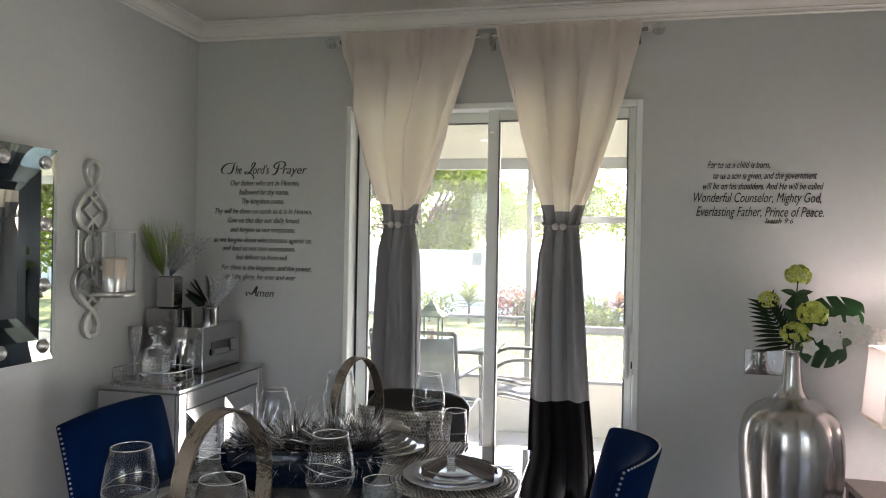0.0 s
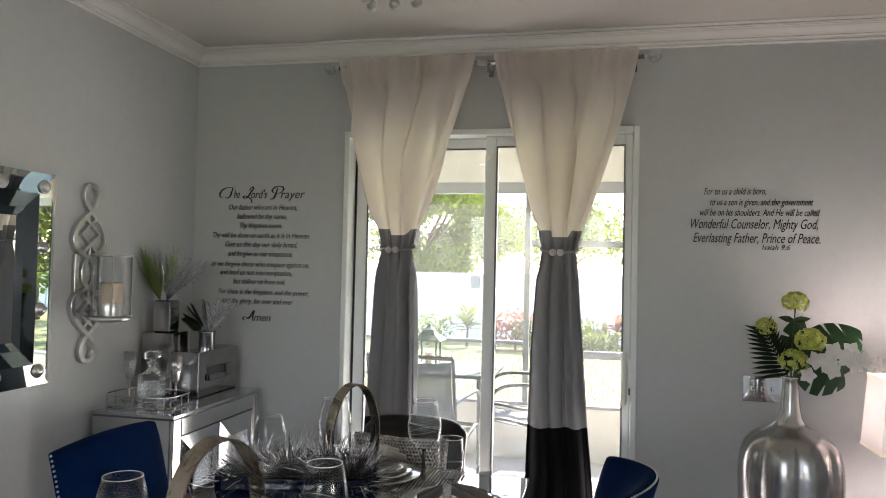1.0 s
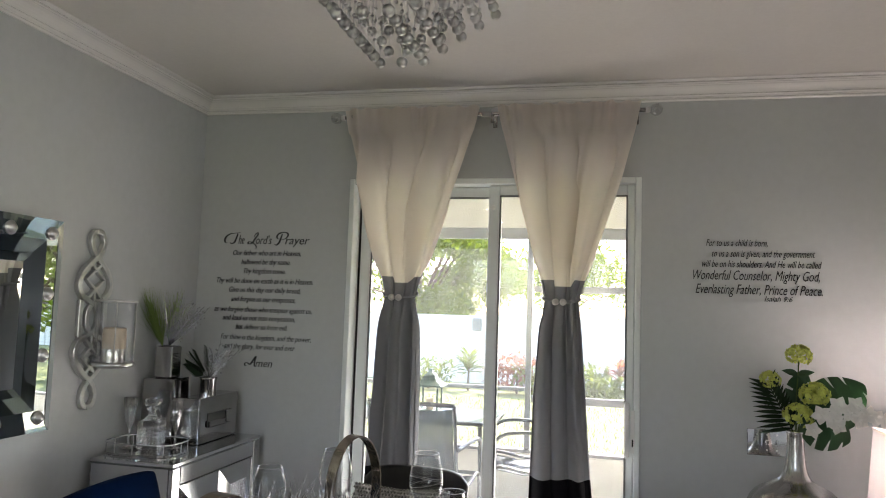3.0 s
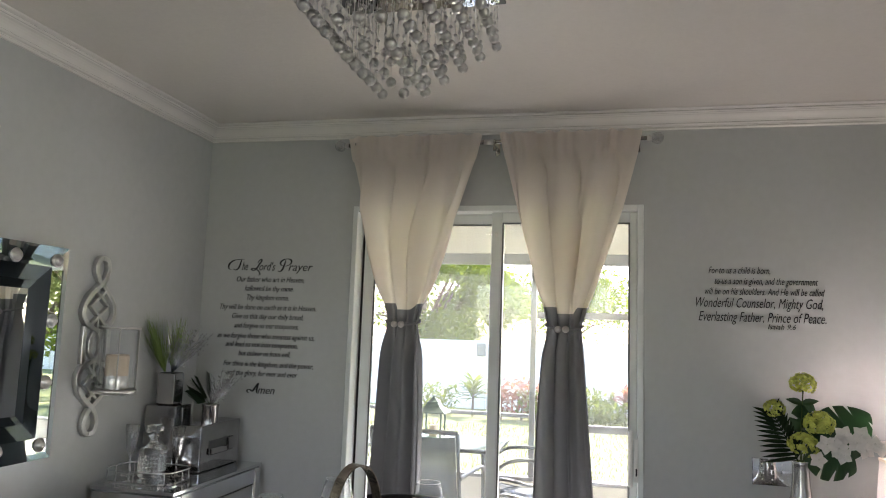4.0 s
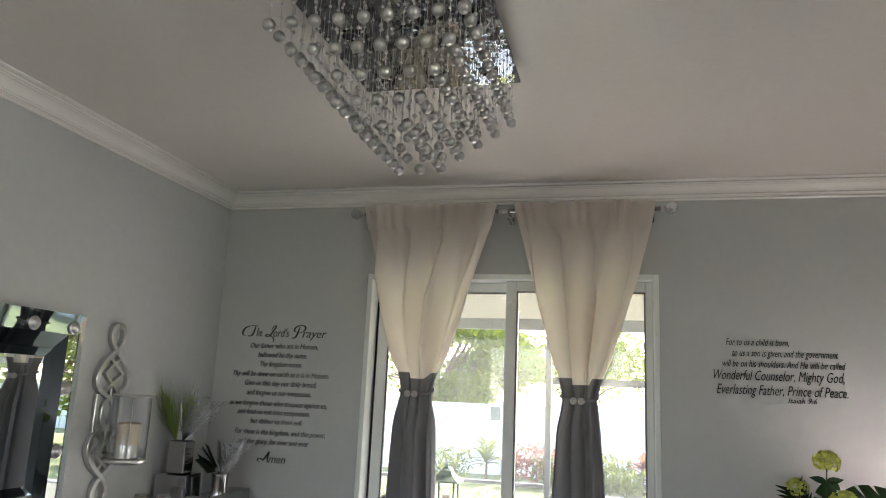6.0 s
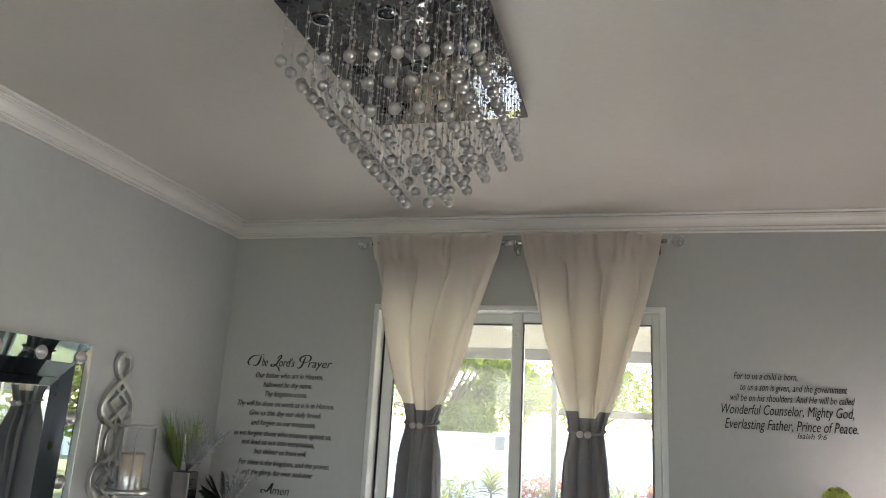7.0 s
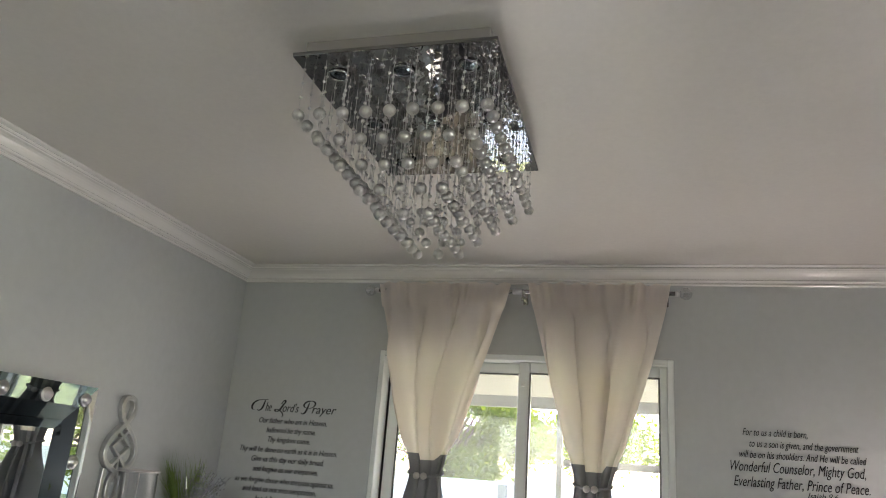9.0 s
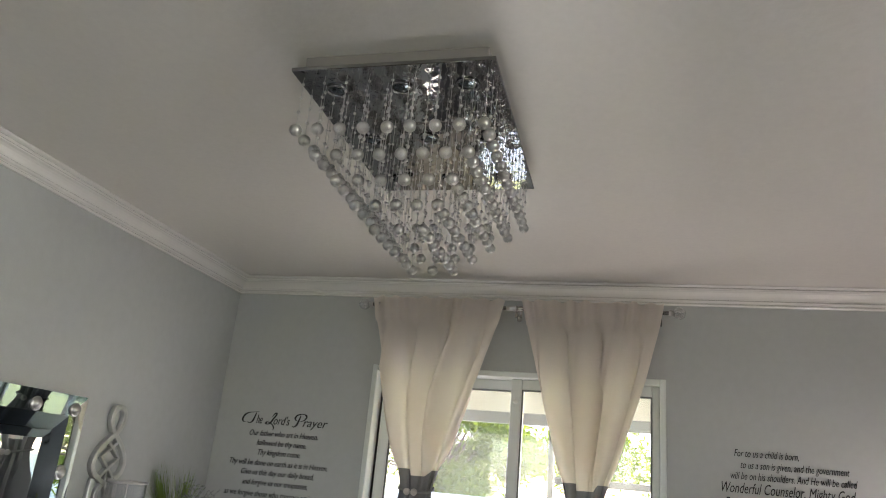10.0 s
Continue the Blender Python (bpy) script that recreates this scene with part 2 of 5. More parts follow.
# ---- the room ----
WX, NY, EX, SY, TOP = -1.59, 3.0, 5.4, -3.3, 2.425
DX0, DX1, DTOP = -0.844, 0.437, 2.03      # the sliding door's opening
WIN = (-2.6, 0.4, 0.7, 2.2)               # unseen window added in the east wall for the fill lamp
SWIN = (-1.5, 0.4)                        # unseen window added behind the camera for the south fill lamp

bm = box(WX - 0.15, DX0, NY, NY + 0.15, -0.02, TOP + 0.1)
box(DX1, EX + 0.15, NY, NY + 0.15, -0.02, TOP + 0.1, bm=bm)
box(DX0, DX1, NY, NY + 0.15, DTOP, TOP + 0.1, bm=bm)
tagged(part("wall_north", bm, PAINT), "grey painted wall with the patio door", "wall", kind="structure")
tagged(part("wall_west", box(WX - 0.15, WX, SY - 0.15, NY, -0.02, TOP + 0.1), PAINT), "smooth grey painted wall behind the cabinet", "wall", kind="structure")
bm = box(EX, EX + 0.15, SY - 0.15, WIN[0], -0.02, TOP + 0.1)
box(EX, EX + 0.15, WIN[1], NY, -0.02, TOP + 0.1, bm=bm)
box(EX, EX + 0.15, WIN[0], WIN[1], -0.02, WIN[2], bm=bm)
box(EX, EX + 0.15, WIN[0], WIN[1], WIN[3], TOP + 0.1, bm=bm)
tagged(part("wall_east", bm, PAINT), "grey painted side wall with an opening added for fill light", "wall", kind="structure")
bm = box(WX, SWIN[0], SY - 0.15, SY, -0.02, TOP + 0.1)
box(SWIN[1], EX, SY - 0.15, SY, -0.02, TOP + 0.1, bm=bm)
box(SWIN[0], SWIN[1], SY - 0.15, SY, -0.02, WIN[2], bm=bm)
box(SWIN[0], SWIN[1], SY - 0.15, SY, WIN[3], TOP + 0.1, bm=bm)
tagged(part("wall_south", bm, PAINT), "grey painted wall with an unseen window added for fill light", "wall", kind="structure")
# unseen wall, added to keep east light off the corner and ceiling
tagged(part("wall_partition", box(1.95, 2.07, 0.75, NY, -0.003, TOP), PAINT), "unseen grey wall added to hold back the east light", "wall", kind="structure")
tagged(part("ceiling", box(WX, EX, SY, NY, TOP, TOP + 0.1), CEIL), "warm white textured ceiling", "ceiling", kind="structure")


def crown(name, length, m):
    """Crown moulding: a stepped cove, 75 mm out and 73 mm down."""
    prof = [(0, -0.076), (0.009, -0.076), (0.012, -0.073), (0.012, -0.068), (0.009, -0.066), (0.009, -0.062), (0.018, -0.060), (0.020, -0.057), (0.020, -0.053),
            (0.017, -0.051), (0.019, -0.045), (0.024, -0.037), (0.031, -0.030), (0.040, -0.0245), (0.050, -0.022), (0.052, -0.019), (0.058, -0.019), (0.060, -0.016),
            (0.060, -0.011), (0.057, -0.009), (0.066, -0.007), (0.071, -0.005), (0.073, -0.003), (0.073, 0.0), (0, 0)]
    bm = bmesh.new()
    a = [bm.verts.new((0, -p, z)) for p, z in prof]
    b = [bm.verts.new((length, -p, z)) for p, z in prof]
    for i in range(len(prof)):
        j = (i + 1) % len(prof)
        bm.faces.new((a[i], b[i], b[j], a[j]))
    bm.faces.new(a[::-1])
    bm.faces.new(b)
    bmesh.ops.recalc_face_normals(bm, faces=bm.faces)
    return tagged(part(name, bm, TRIM, m=m), "glossy white crown moulding", "trim", kind="structure")


crown("trim_north", EX - WX, pose(WX, NY, TOP - 0.001))
crown("trim_west", NY - SY, pose(WX, SY, TOP - 0.001, 0, 0, 90))
crown("trim_south", EX - WX, pose(EX, SY, TOP - 0.001, 0, 0, 180))
crown("trim_east", NY - SY, pose(EX, NY, TOP - 0.001, 0, 0, -90))
bm = box(WX, DX0, NY - 0.014, NY, 0, 0.10, 0.003)
box(DX1, EX, NY - 0.014, NY, 0, 0.10, 0.003, bm=bm)
box(WX, WX + 0.014, SY, NY - 0.014, 0, 0.10, 0.003, bm=bm)
tagged(part("baseboard", bm, TRIM), "white painted baseboard", "trim", kind="structure")

floor = tagged(part("floor", box(WX, EX, SY, NY + 0.15, -0.06, -0.004), GROUT), "beige ceramic tile floor", "floor", kind="structure")

# lit recessed lights in the living room ceiling
GLOW = material("light_diffuser", (0.95, 0.92, 0.88), 0.5, stain=0, emit=7.0)
for x, y in ((-0.80, -0.45), (-0.83, -1.55)):
    rl = thing("recessed_light", "lit round recessed light in the ceiling", "ceiling light", pose(x, y, TOP), "recessed lights")
    part("trim_ring", lathe([(0.052, -0.001), (0.075, -0.001), (0.074, -0.005), (0.055, -0.007), (0.052, -0.001)], 32), TRIM, rl, smooth=True)
    part("diffuser", lathe([(0, -0.0035), (0.0515, -0.0035), (0.0515, -0.001), (0, -0.001)], 32), GLOW, rl, "glowing diffuser")

# added window, out of view, for the east fill lamp
win = thing("fill_window_1", "unseen window added for fill light, white frame, clear panes", "window", kind="structure")
wm = (WIN[0] + WIN[1]) / 2
bm = box(EX + 0.08, EX + 0.13, WIN[0], WIN[1], WIN[2], WIN[2] + 0.05)
box(EX + 0.08, EX + 0.13, WIN[0], WIN[1], WIN[3] - 0.05, WIN[3], bm=bm)
for y in (WIN[0], wm - 0.025, WIN[1] - 0.05):
    box(EX + 0.08, EX + 0.13, y, y + 0.05, WIN[2] + 0.05, WIN[3] - 0.05, bm=bm)
part("window_frame", bm, ALU, win)
for y0, y1 in ((WIN[0] + 0.05, wm - 0.025), (wm + 0.025, WIN[1] - 0.05)):
    part("pane", box(EX + 0.102, EX + 0.108, y0, y1, WIN[2] + 0.05, WIN[3] - 0.05), PANE, win).visible_shadow = False


# second added window, out of view, for the south fill lamp
win = thing("fill_window_2", "unseen window added for fill light, white frame, clear panes", "window", kind="structure")
bm = box(SWIN[0], SWIN[1], SY - 0.13, SY - 0.08, WIN[2], WIN[2] + 0.05)
box(SWIN[0], SWIN[1], SY - 0.13, SY - 0.08, WIN[3] - 0.05, WIN[3], bm=bm)
for x in (SWIN[0], -0.575, SWIN[1] - 0.05):
    box(x, x + 0.05, SY - 0.13, SY - 0.08, WIN[2] + 0.05, WIN[3] - 0.05, bm=bm)
part("window_frame", bm, ALU, win)
for x0, x1 in ((SWIN[0] + 0.05, -0.575), (-0.525, SWIN[1] - 0.05)):
    part("pane", box(x0, x1, SY - 0.108, SY - 0.102, WIN[2] + 0.05, WIN[3] - 0.05), PANE, win).visible_shadow = False


# ---- the sliding door ----
door = thing("door_1", "white aluminium sliding patio door with two glass panels", "sliding door", kind="structure")
bm = box(DX0, DX0 + 0.024, NY - 0.012, NY + 0.12, 0, DTOP, 0.003)
box(DX1 - 0.024, DX1, NY - 0.012, NY + 0.12, 0, DTOP, 0.003, bm=bm)
box(DX0 + 0.024, DX1 - 0.024, NY - 0.012, NY + 0.12, DTOP - 0.026, DTOP, 0.003, bm=bm)
box(DX0 + 0.024, DX1 - 0.024, NY - 0.012, NY + 0.12, 0.0, 0.025, 0.003, bm=bm)
part("door_frame", bm, ALU, door)
bm = box(DX0 + 0.0245, DX0 + 0.0355, NY + 0.078, NY + 0.105, 0.026, DTOP - 0.027)
part("gasket", bm, GASKET, door)


def door_panel(x0, x1, y, parent, left, right):
    bm = box(x0, x0 + left, y, y + 0.035, 0.026, DTOP - 0.027, 0.003)
    box(x1 - right, x1, y, y + 0.035, 0.026, DTOP - 0.027, 0.003, bm=bm)
    box(x0 + left, x1 - right, y, y + 0.035, DTOP - 0.072, DTOP - 0.027, 0.003, bm=bm)
    box(x0 + left, x1 - right, y, y + 0.035, 0.026, 0.11, 0.003, bm=bm)
    p = part("panel_frame", bm, ALU, parent)
    g = part("pane", box(x0 + left, x1 - right, y + 0.014, y + 0.020, 0.11, DTOP - 0.072), DOORPANE, p)
    g.visible_shadow = False
    bm = box(x0 + left, x0 + left + 0.006, y - 0.001, y + 0.010, 0.11, DTOP - 0.072)
    box(x1 - right - 0.006, x1 - right, y - 0.001, y + 0.010, 0.11, DTOP - 0.072, bm=bm)
    box(x0 + left, x1 - right, y - 0.001, y + 0.010, DTOP - 0.078, DTOP - 0.072, bm=bm)
    part("seal", bm, SEAL, p)
    return p


door_panel(DX0 + 0.036, -0.160, NY + 0.070, door, 0.050, 0.046)
slide = door_panel(-0.208, DX1 - 0.025, NY + 0.020, door, 0.048, 0.030)
h = part("handle", box(DX1 - 0.060, DX1 - 0.040, NY - 0.020, NY + 0.018, 0.88, 1.10, 0.006, seg=2), VINYL, slide, "white pull handle")
part("lock_plate", box(DX1 - 0.036, DX1 - 0.020, NY - 0.016, NY - 0.0125, 0.90, 1.07, 0.002), VINYL, door, "white lock plate")
part("lock", box(DX1 - 0.031, DX1 - 0.025, NY - 0.021, NY - 0.0165, 0.925, 0.955, 0.002), GASKET, door)


# white disc in place of a ceiling light's reflection on the door
part("sensor", lathe([(0, 0), (0.009, 0), (0.010, 0.003), (0.007, 0.006), (0, 0.007)], 16), VINYL, door, "small white disc in place of a mirrored light", True, pose(-0.186, NY + 0.0195, 1.905, 90))


# ---- curtains ----
def curtain(name, seed, edges, label):
    """edges: rows of (height, left, right). Cream to the seam, grey below it, black at the foot."""
    rnd = random.Random(seed)
    ph = [rnd.uniform(0, 6.28) for _ in range(6)]
    cur = thing(name, label, "curtain", group="curtains at the patio door")
    cols = 260

    def edge(z):
        for (z0, a0, b0), (z1, a1, b1) in zip(edges, edges[1:]):
            if z <= z0 and z >= z1:
                s = (z0 - z) / (z0 - z1)
                return a0 + (a1 - a0) * s, b0 + (b1 - b0) * s
        return edges[-1][1:]

    def spot(u, z, out=0.0):
        a, b = edge(z)
        wide = b - a
        w = u + 0.012 * math.sin(7 * u + ph[5] + z)
        head = max(0.0, min(1.0, (z - 2.19) / 0.05))
        waist = math.exp(-((z - 1.51) / 0.10) ** 2)
        amp = (0.007 + 0.036 * min(1.0, max(0.0, (2.22 - z) / 0.40))) * (1 - 0.55 * waist) * (0.5 + 0.5 * min(1, wide / 0.3)) * (1.45 if z < 1.36 else 1.0 + 0.45 * max(0.0, min(1.0, (1.50 - z) / 0.14)))
        n = 3.4
        q = 2 * math.pi * n * w + ph[0]
        y = 1.25 * amp * (math.sin(q + 0.9 * math.sin(q + ph[1])) + 0.22 * math.sin(2 * math.pi * (2 * n + 1.3) * w + ph[1] + 1.5 * z))
        y += head * 0.0028 * math.sin(2 * math.pi * 13 * w + ph[2] + 2.5 * math.sin(9 * w)) * (1 + math.sin(17 * w + ph[4]))
        y += 0.014 * math.sin(3.1 * w + ph[3] + 2.0 * z) * (1 - head) * (1 - waist)
        z2 = z + (0.005 * math.sin(2 * math.pi * 9 * u + ph[4]) if z > 2.31 else 0)
        z2 += 0.026 * min(1.0, max(0.0, (abs(u - 0.5) - 0.22) / 0.05)) * math.exp(-((z - 1.562) / 0.06) ** 2)
        fold = min(1.0, max(0.0, (2.24 - z) / 0.35)) * (1 - 0.6 * waist)
        lap = (3.1 + 0.9 * math.sin(5 * u + ph[2])) / (2 * math.pi * n) * fold * (math.sin(q + 1.1) + 0.25 * math.sin(2 * q + ph[4])) * min(1.0, 9 * u * (1 - u))
        return (a + wide * min(1.0, max(0.0, u + lap * 0.95)), 2.905 + y - out, z2)

    def sheet(zs, out=0.0):
        bm = bmesh.new()
        rows = [[bm.verts.new(spot(i / cols, z, out)) for i in range(cols + 1)] for z in zs]
        for r, q in zip(rows, rows[1:]):
            for i in range(cols):
                bm.faces.new((r[i], q[i], q[i + 1], r[i + 1]))
        return bm

    def steps(a, b, n):
        return [a + (b - a) * i / n for i in range(n + 1)]

    part("cream_panel", sheet(steps(2.325, 1.562, 60)), WHITE_CLOTH, cur, "cream upper panel", True)
    part("header", sheet(steps(2.325, 2.215, 10), 0.019), WHITE_CLOTH, cur, "gathered rod pocket", True)
    part("grey_panel", sheet(steps(1.562, 0.80, 60)), GREY_CLOTH, cur, "grey middle panel", True)
    part("black_panel", sheet(steps(0.80, 0.02, 40)), BLACK_CLOTH, cur, "black bottom panel", True)
    a, b = edge(1.50)
    mid = (a + b) / 2
    tie = part("tieback", tube([(a - 0.004, 2.905, 1.515), (a + 0.006, 2.868, 1.508), (mid, 2.848, 1.495), (b - 0.006, 2.868, 1.503), (b + 0.004, 2.905, 1.512),
                               (b - 0.006, 2.942, 1.52), (mid, 2.955, 1.525), (a + 0.006, 2.942, 1.52)], 0.0055, 8, closed=True), GREY_CLOTH, cur, "grey cord tieback", True)
    for d in (-0.016, 0.014):
        part("magnet_ball", ball(0.0140, (mid + d - 0.004, 2.838, 1.498), 3), CLASP, tie, "pale round clasp", True)
    return cur


curtain("curtain", 3, [(2.34, -0.848, -0.236), (2.22, -0.826, -0.262), (2.0, -0.775, -0.325), (1.75, -0.705, -0.405), (1.56, -0.645, -0.470), (1.50, -0.632, -0.492),
                      (1.40, -0.640, -0.478), (1.10, -0.648, -0.470), (0.8, -0.662, -0.470), (0.0, -0.70, -0.45)], "cream, grey and black curtain tied back, beside the door's fixed panel")
curtain("curtain", 8, [(2.34, -0.168, 0.430), (2.22, -0.140, 0.408), (2.0, -0.085, 0.352), (1.75, -0.015, 0.272), (1.56, 0.033, 0.214), (1.50, 0.050, 0.190),
                      (1.40, 0.032, 0.202), (1.10, 0.014, 0.224), (0.8, 0.008, 0.246), (0.6, 0.004, 0.266), (0.4, -0.040, 0.284), (0.0, -0.11, 0.30)], "cream, grey and black curtain tied back before the sliding panel")

rod = thing("curtain_rod", "brushed nickel curtain rod with clear glass ball finials", "curtain rod")
part("rod", tube([(-0.850, 2.912, 2.293), (0.445, 2.912, 2.293)], 0.009, 12), RODM, rod, smooth=True)
for x, s in ((-0.850, -1), (0.445, 1)):
    f = part("collar", tube([(x, 2.912, 2.293), (x + s * 0.012, 2.912, 2.293), (x + s * 0.014, 2.912, 2.293), (x + s * 0.020, 2.912, 2.293)], [0.012, 0.012, 0.009, 0.009], 14), STEEL, rod, smooth=True)
    part("finial", ball(0.026, (x + s * 0.042, 2.912, 2.293), 3), CUT, f, "clear glass ball", True)
for x in (-0.812, -0.186, 0.412):
    bm = box(x - 0.010, x + 0.010, NY - 0.006, NY, 2.255, 2.325, 0.002)
    box(x - 0.005, x + 0.005, 2.90, NY - 0.005, 2.272, 2.281, 0.001, bm=bm)
    tube([(x, 2.896, 2.300), (x, 2.898, 2.284), (x, 2.912, 2.279), (x, 2.926, 2.284), (x, 2.928, 2.300)], 0.004, 8, bm=bm)
    lathe([(0, 0), (0.006, 0.002), (0.007, 0.010), (0.004, 0.020), (0, 0.021)], 10, bm=bm, at=(x, 2.903, 2.250))
    part("bracket", bm, RODM, rod)
part("rod_joint", tube([(-0.232, 2.912, 2.293), (-0.190, 2.912, 2.293)], 0.0115, 12), STEEL, rod, smooth=True)


# ---- chandelier ----
CX, CY, CZ = -0.2215, 1.487, 2.385
chan = thing("chandelier", "square chrome ceiling light with strings of clear glass balls", "chandelier", pose(CX, CY, 0))
part("canopy", box(-0.205, 0.215, -0.330, 0.30, CZ + 0.010, TOP - 0.0005, 0.002), MOUNT, chan, "white mounting box, shade put into its grey")
part("plate", box(-0.2325, 0.2325, -0.338, 0.338, CZ, CZ + 0.010, 0.0015), DARKCHROME, chan, "mirror-polished chrome plate")
for ix in (-0.155, 0.0, 0.155):
    for iy in (-0.25, 0.0, 0.25):
        ring = part("lamp_ring", lathe([(0.021, 0), (0.027, 0), (0.027, -0.004), (0.024, -0.006), (0.021, -0.004), (0.021, 0)], 20, at=(ix, iy, CZ)), DARKCHROME, chan, smooth=True)
        part("bulb", lathe([(0, -0.003), (0.012, -0.004), (0.020, -0.001)], 16, at=(ix, iy, CZ)), SMOKE, ring, "unlit glass bulb", True)
glass_ball = mesh_of("crystal_ball", ball(0.0143, sub=3), CRYSTAL, True)
core_ball = mesh_of("core", ball(0.0117, sub=2), PEARL, True)
rnd = random.Random(5)
for k in range(5):
    hx, hy, z = 0.2135 - 0.039 * k, 0.310 - 0.039 * k, 2.252 - 0.0445 * k
    nx, ny = max(1, round(2 * hx / 0.0525)), max(1, round(2 * hy / 0.0515))
    spots = []
    for i in range(nx + 1):
        for j in range(ny + 1):
            if i in (0, nx) or j in (0, ny):
                spots.append((-hx + 2 * hx * i / nx, -hy + 2 * hy * j / ny))
    bm = tube([(0, 0, 0.012), (0, 0, CZ - z)], 0.0007, 5)
    for q in range(3 + k):
        s = 0.022 + (CZ - z - 0.03) * ((q + 0.6) / (3 + k)) + rnd.uniform(-0.006, 0.006)
        ball(0.0040 if q else 0.0050, (0, 0, s), 1, bm)
    wire = mesh_of("wire", bm, STEEL, True)
    for x, y in spots:
        w = piece("string", wire, chan, pose(x + rnd.uniform(-0.001, 0.001), y + rnd.uniform(-0.001, 0.001), z, 0, 0, rnd.uniform(0, 360)))
        piece("crystal_ball", glass_ball, w, Matrix())
        piece("core", core_ball, w, Matrix())

# ---- wall lettering ----
def lettering(s, x0, x1, z, tall, parent, shear=0.3, tilt=0.0):
    """One line of raised vinyl letters on the north wall, from x0 to x1 on the base line z."""
    cu = bpy.data.curves.new("line", "FONT")
    cu.body, cu.size, cu.shear, cu.resolution_u, cu.extrude, cu.offset = s, 1.0, shear, 3, 0.004, -0.001
    src = bpy.data.objects.new("line", cu)
    scene.collection.objects.link(src)
    me = bpy.data.meshes.new_from_object(src.evaluated_get(bpy.context.evaluated_depsgraph_get()))
    bpy.data.objects.remove(src)
    xs = [v.co.x for v in me.vertices]
    a, w = min(xs), max(xs) - min(xs)
    for v in me.vertices:
        v.co = ((v.co.x - a) / w * (x1 - x0), v.co.y * tall, v.co.z * 0.25)
    me.materials.clear()
    me.materials.append(INK)
    ob = new("line", me)
    ob.parent = parent
    ob.matrix_basis = pose(x0, NY - 0.0015, z, 90, -tilt, 0)
    return ob


prayer = thing("wall_lettering", "black script prayer lettered on the grey wall", "wall decal")
for words, x0, x1, z, tall in (
        ("he", -1.387, -1.357, 1.730, 0.058), ("ord's", -1.299, -1.218, 1.730, 0.056), ("rayer", -1.152, -1.031, 1.730, 0.056), ("Our father who art in Heaven,", -1.411, -1.070, 1.676, 0.036), ("hallowed be thy name.", -1.367, -1.120, 1.634, 0.036),
        ("Thy kingdom come.", -1.353, -1.142, 1.592, 0.036), ("Thy will be done on earth as it is in Heaven.", -1.488, -1.004, 1.546, 0.036), ("Give us this day our daily bread,", -1.422, -1.064, 1.504, 0.036),
        ("and forgive us our trespasses,", -1.408, -1.086, 1.461, 0.036), ("as we forgive those who trespass against us,", -1.491, -1.004, 1.413, 0.036), ("and lead us not into temptation,", -1.446, -1.084, 1.374, 0.036),
        ("but deliver us from evil.", -1.377, -1.119, 1.333, 0.036), ("For thine is the kingdom, and the power,", -1.450, -1.002, 1.285, 0.036), ("and the glory, for ever and ever", -1.430, -1.077, 1.243, 0.036),
        ("men", -1.268, -1.184, 1.164, 0.052)):
    lettering(words, x0, x1, z, tall, prayer)


def brush(points, x0, z0, k, parent, wide=0.0046):
    """A brush stroke of a script capital: swells in the middle, thin at both ends. points: rows of (across, up)."""
    line = smooth_line([(p[0], p[1], 0) for p in points], 6)
    bm, rows, last = bmesh.new(), [], len(line) - 1
    for i, p in enumerate(line):
        d = (line[min(i + 1, last)] - line[max(i - 1, 0)]).normalized()
        w = wide * (0.35 + 0.65 * abs(d.y)) * (0.45 + 0.55 * math.sin(math.pi * i / last))
        off = Vector((-d.y, d.x, 0)) * w
        c = Vector((x0 + p.x * k, 0, z0 + p.y * k))
        rows.append([bm.verts.new((c.x + off.x * q, y, c.z + off.y * q)) for q, y in ((-1, NY), (-1, NY - 0.0012), (1, NY - 0.0012), (1, NY))])
    for a, b in zip(rows, rows[1:]):
        for i in range(4):
            bm.faces.new((a[i], a[(i + 1) % 4], b[(i + 1) % 4], b[i]))
    bmesh.ops.recalc_face_normals(bm, faces=bm.faces)
    return part("script_stroke", bm, INK, parent)


# script capitals: T, L, P of the heading and A of the last word, in units of a tenth of a letter's height
K = 0.0080
for x0, z0, strokes in (
        (-1.459, 1.730, ([(8.2, 6.0), (7.4, 3.2), (6.4, 1.0), (4.6, 0.0), (3.4, 0.6)], [(2.2, 0.4), (0.6, 0.6), (0.0, 2.2), (1.2, 4.4), (3.6, 5.8), (6.4, 6.2), (10.2, 6.6)])),
        (-1.346, 1.730, ([(4.6, 4.2), (5.6, 5.8), (6.8, 6.6), (7.0, 5.4), (5.4, 3.2), (4.0, 1.0), (2.4, 0.0), (1.0, 0.3), (1.6, 1.2), (3.6, 0.8), (5.6, -0.6), (6.4, -2.2), (5.6, -2.8)],)),
        (-1.201, 1.730, ([(4.2, 6.0), (3.2, 3.0), (2.2, 0.6), (0.6, -0.6), (-0.4, 0.0)], [(3.0, 3.0), (1.6, 3.2), (0.8, 4.4), (2.0, 6.0), (4.6, 6.9), (7.0, 6.6), (7.8, 5.2), (6.4, 3.4), (3.8, 2.6)])),
        (-1.322, 1.164, ([(1.4, 0.2), (0.2, 0.6), (0.2, 1.8), (1.8, 2.0), (3.4, 1.2), (5.2, 3.6), (6.8, 5.8), (6.2, 3.0), (6.2, 0.4), (7.2, 0.2)], [(3.4, 1.9), (5.0, 2.3), (6.6, 2.2)]))):
    for pts in strokes:
        brush(pts, x0, z0, K, prayer)
verse = thing("wall_lettering", "black brush verse lettered beside the patio door", "wall decal")
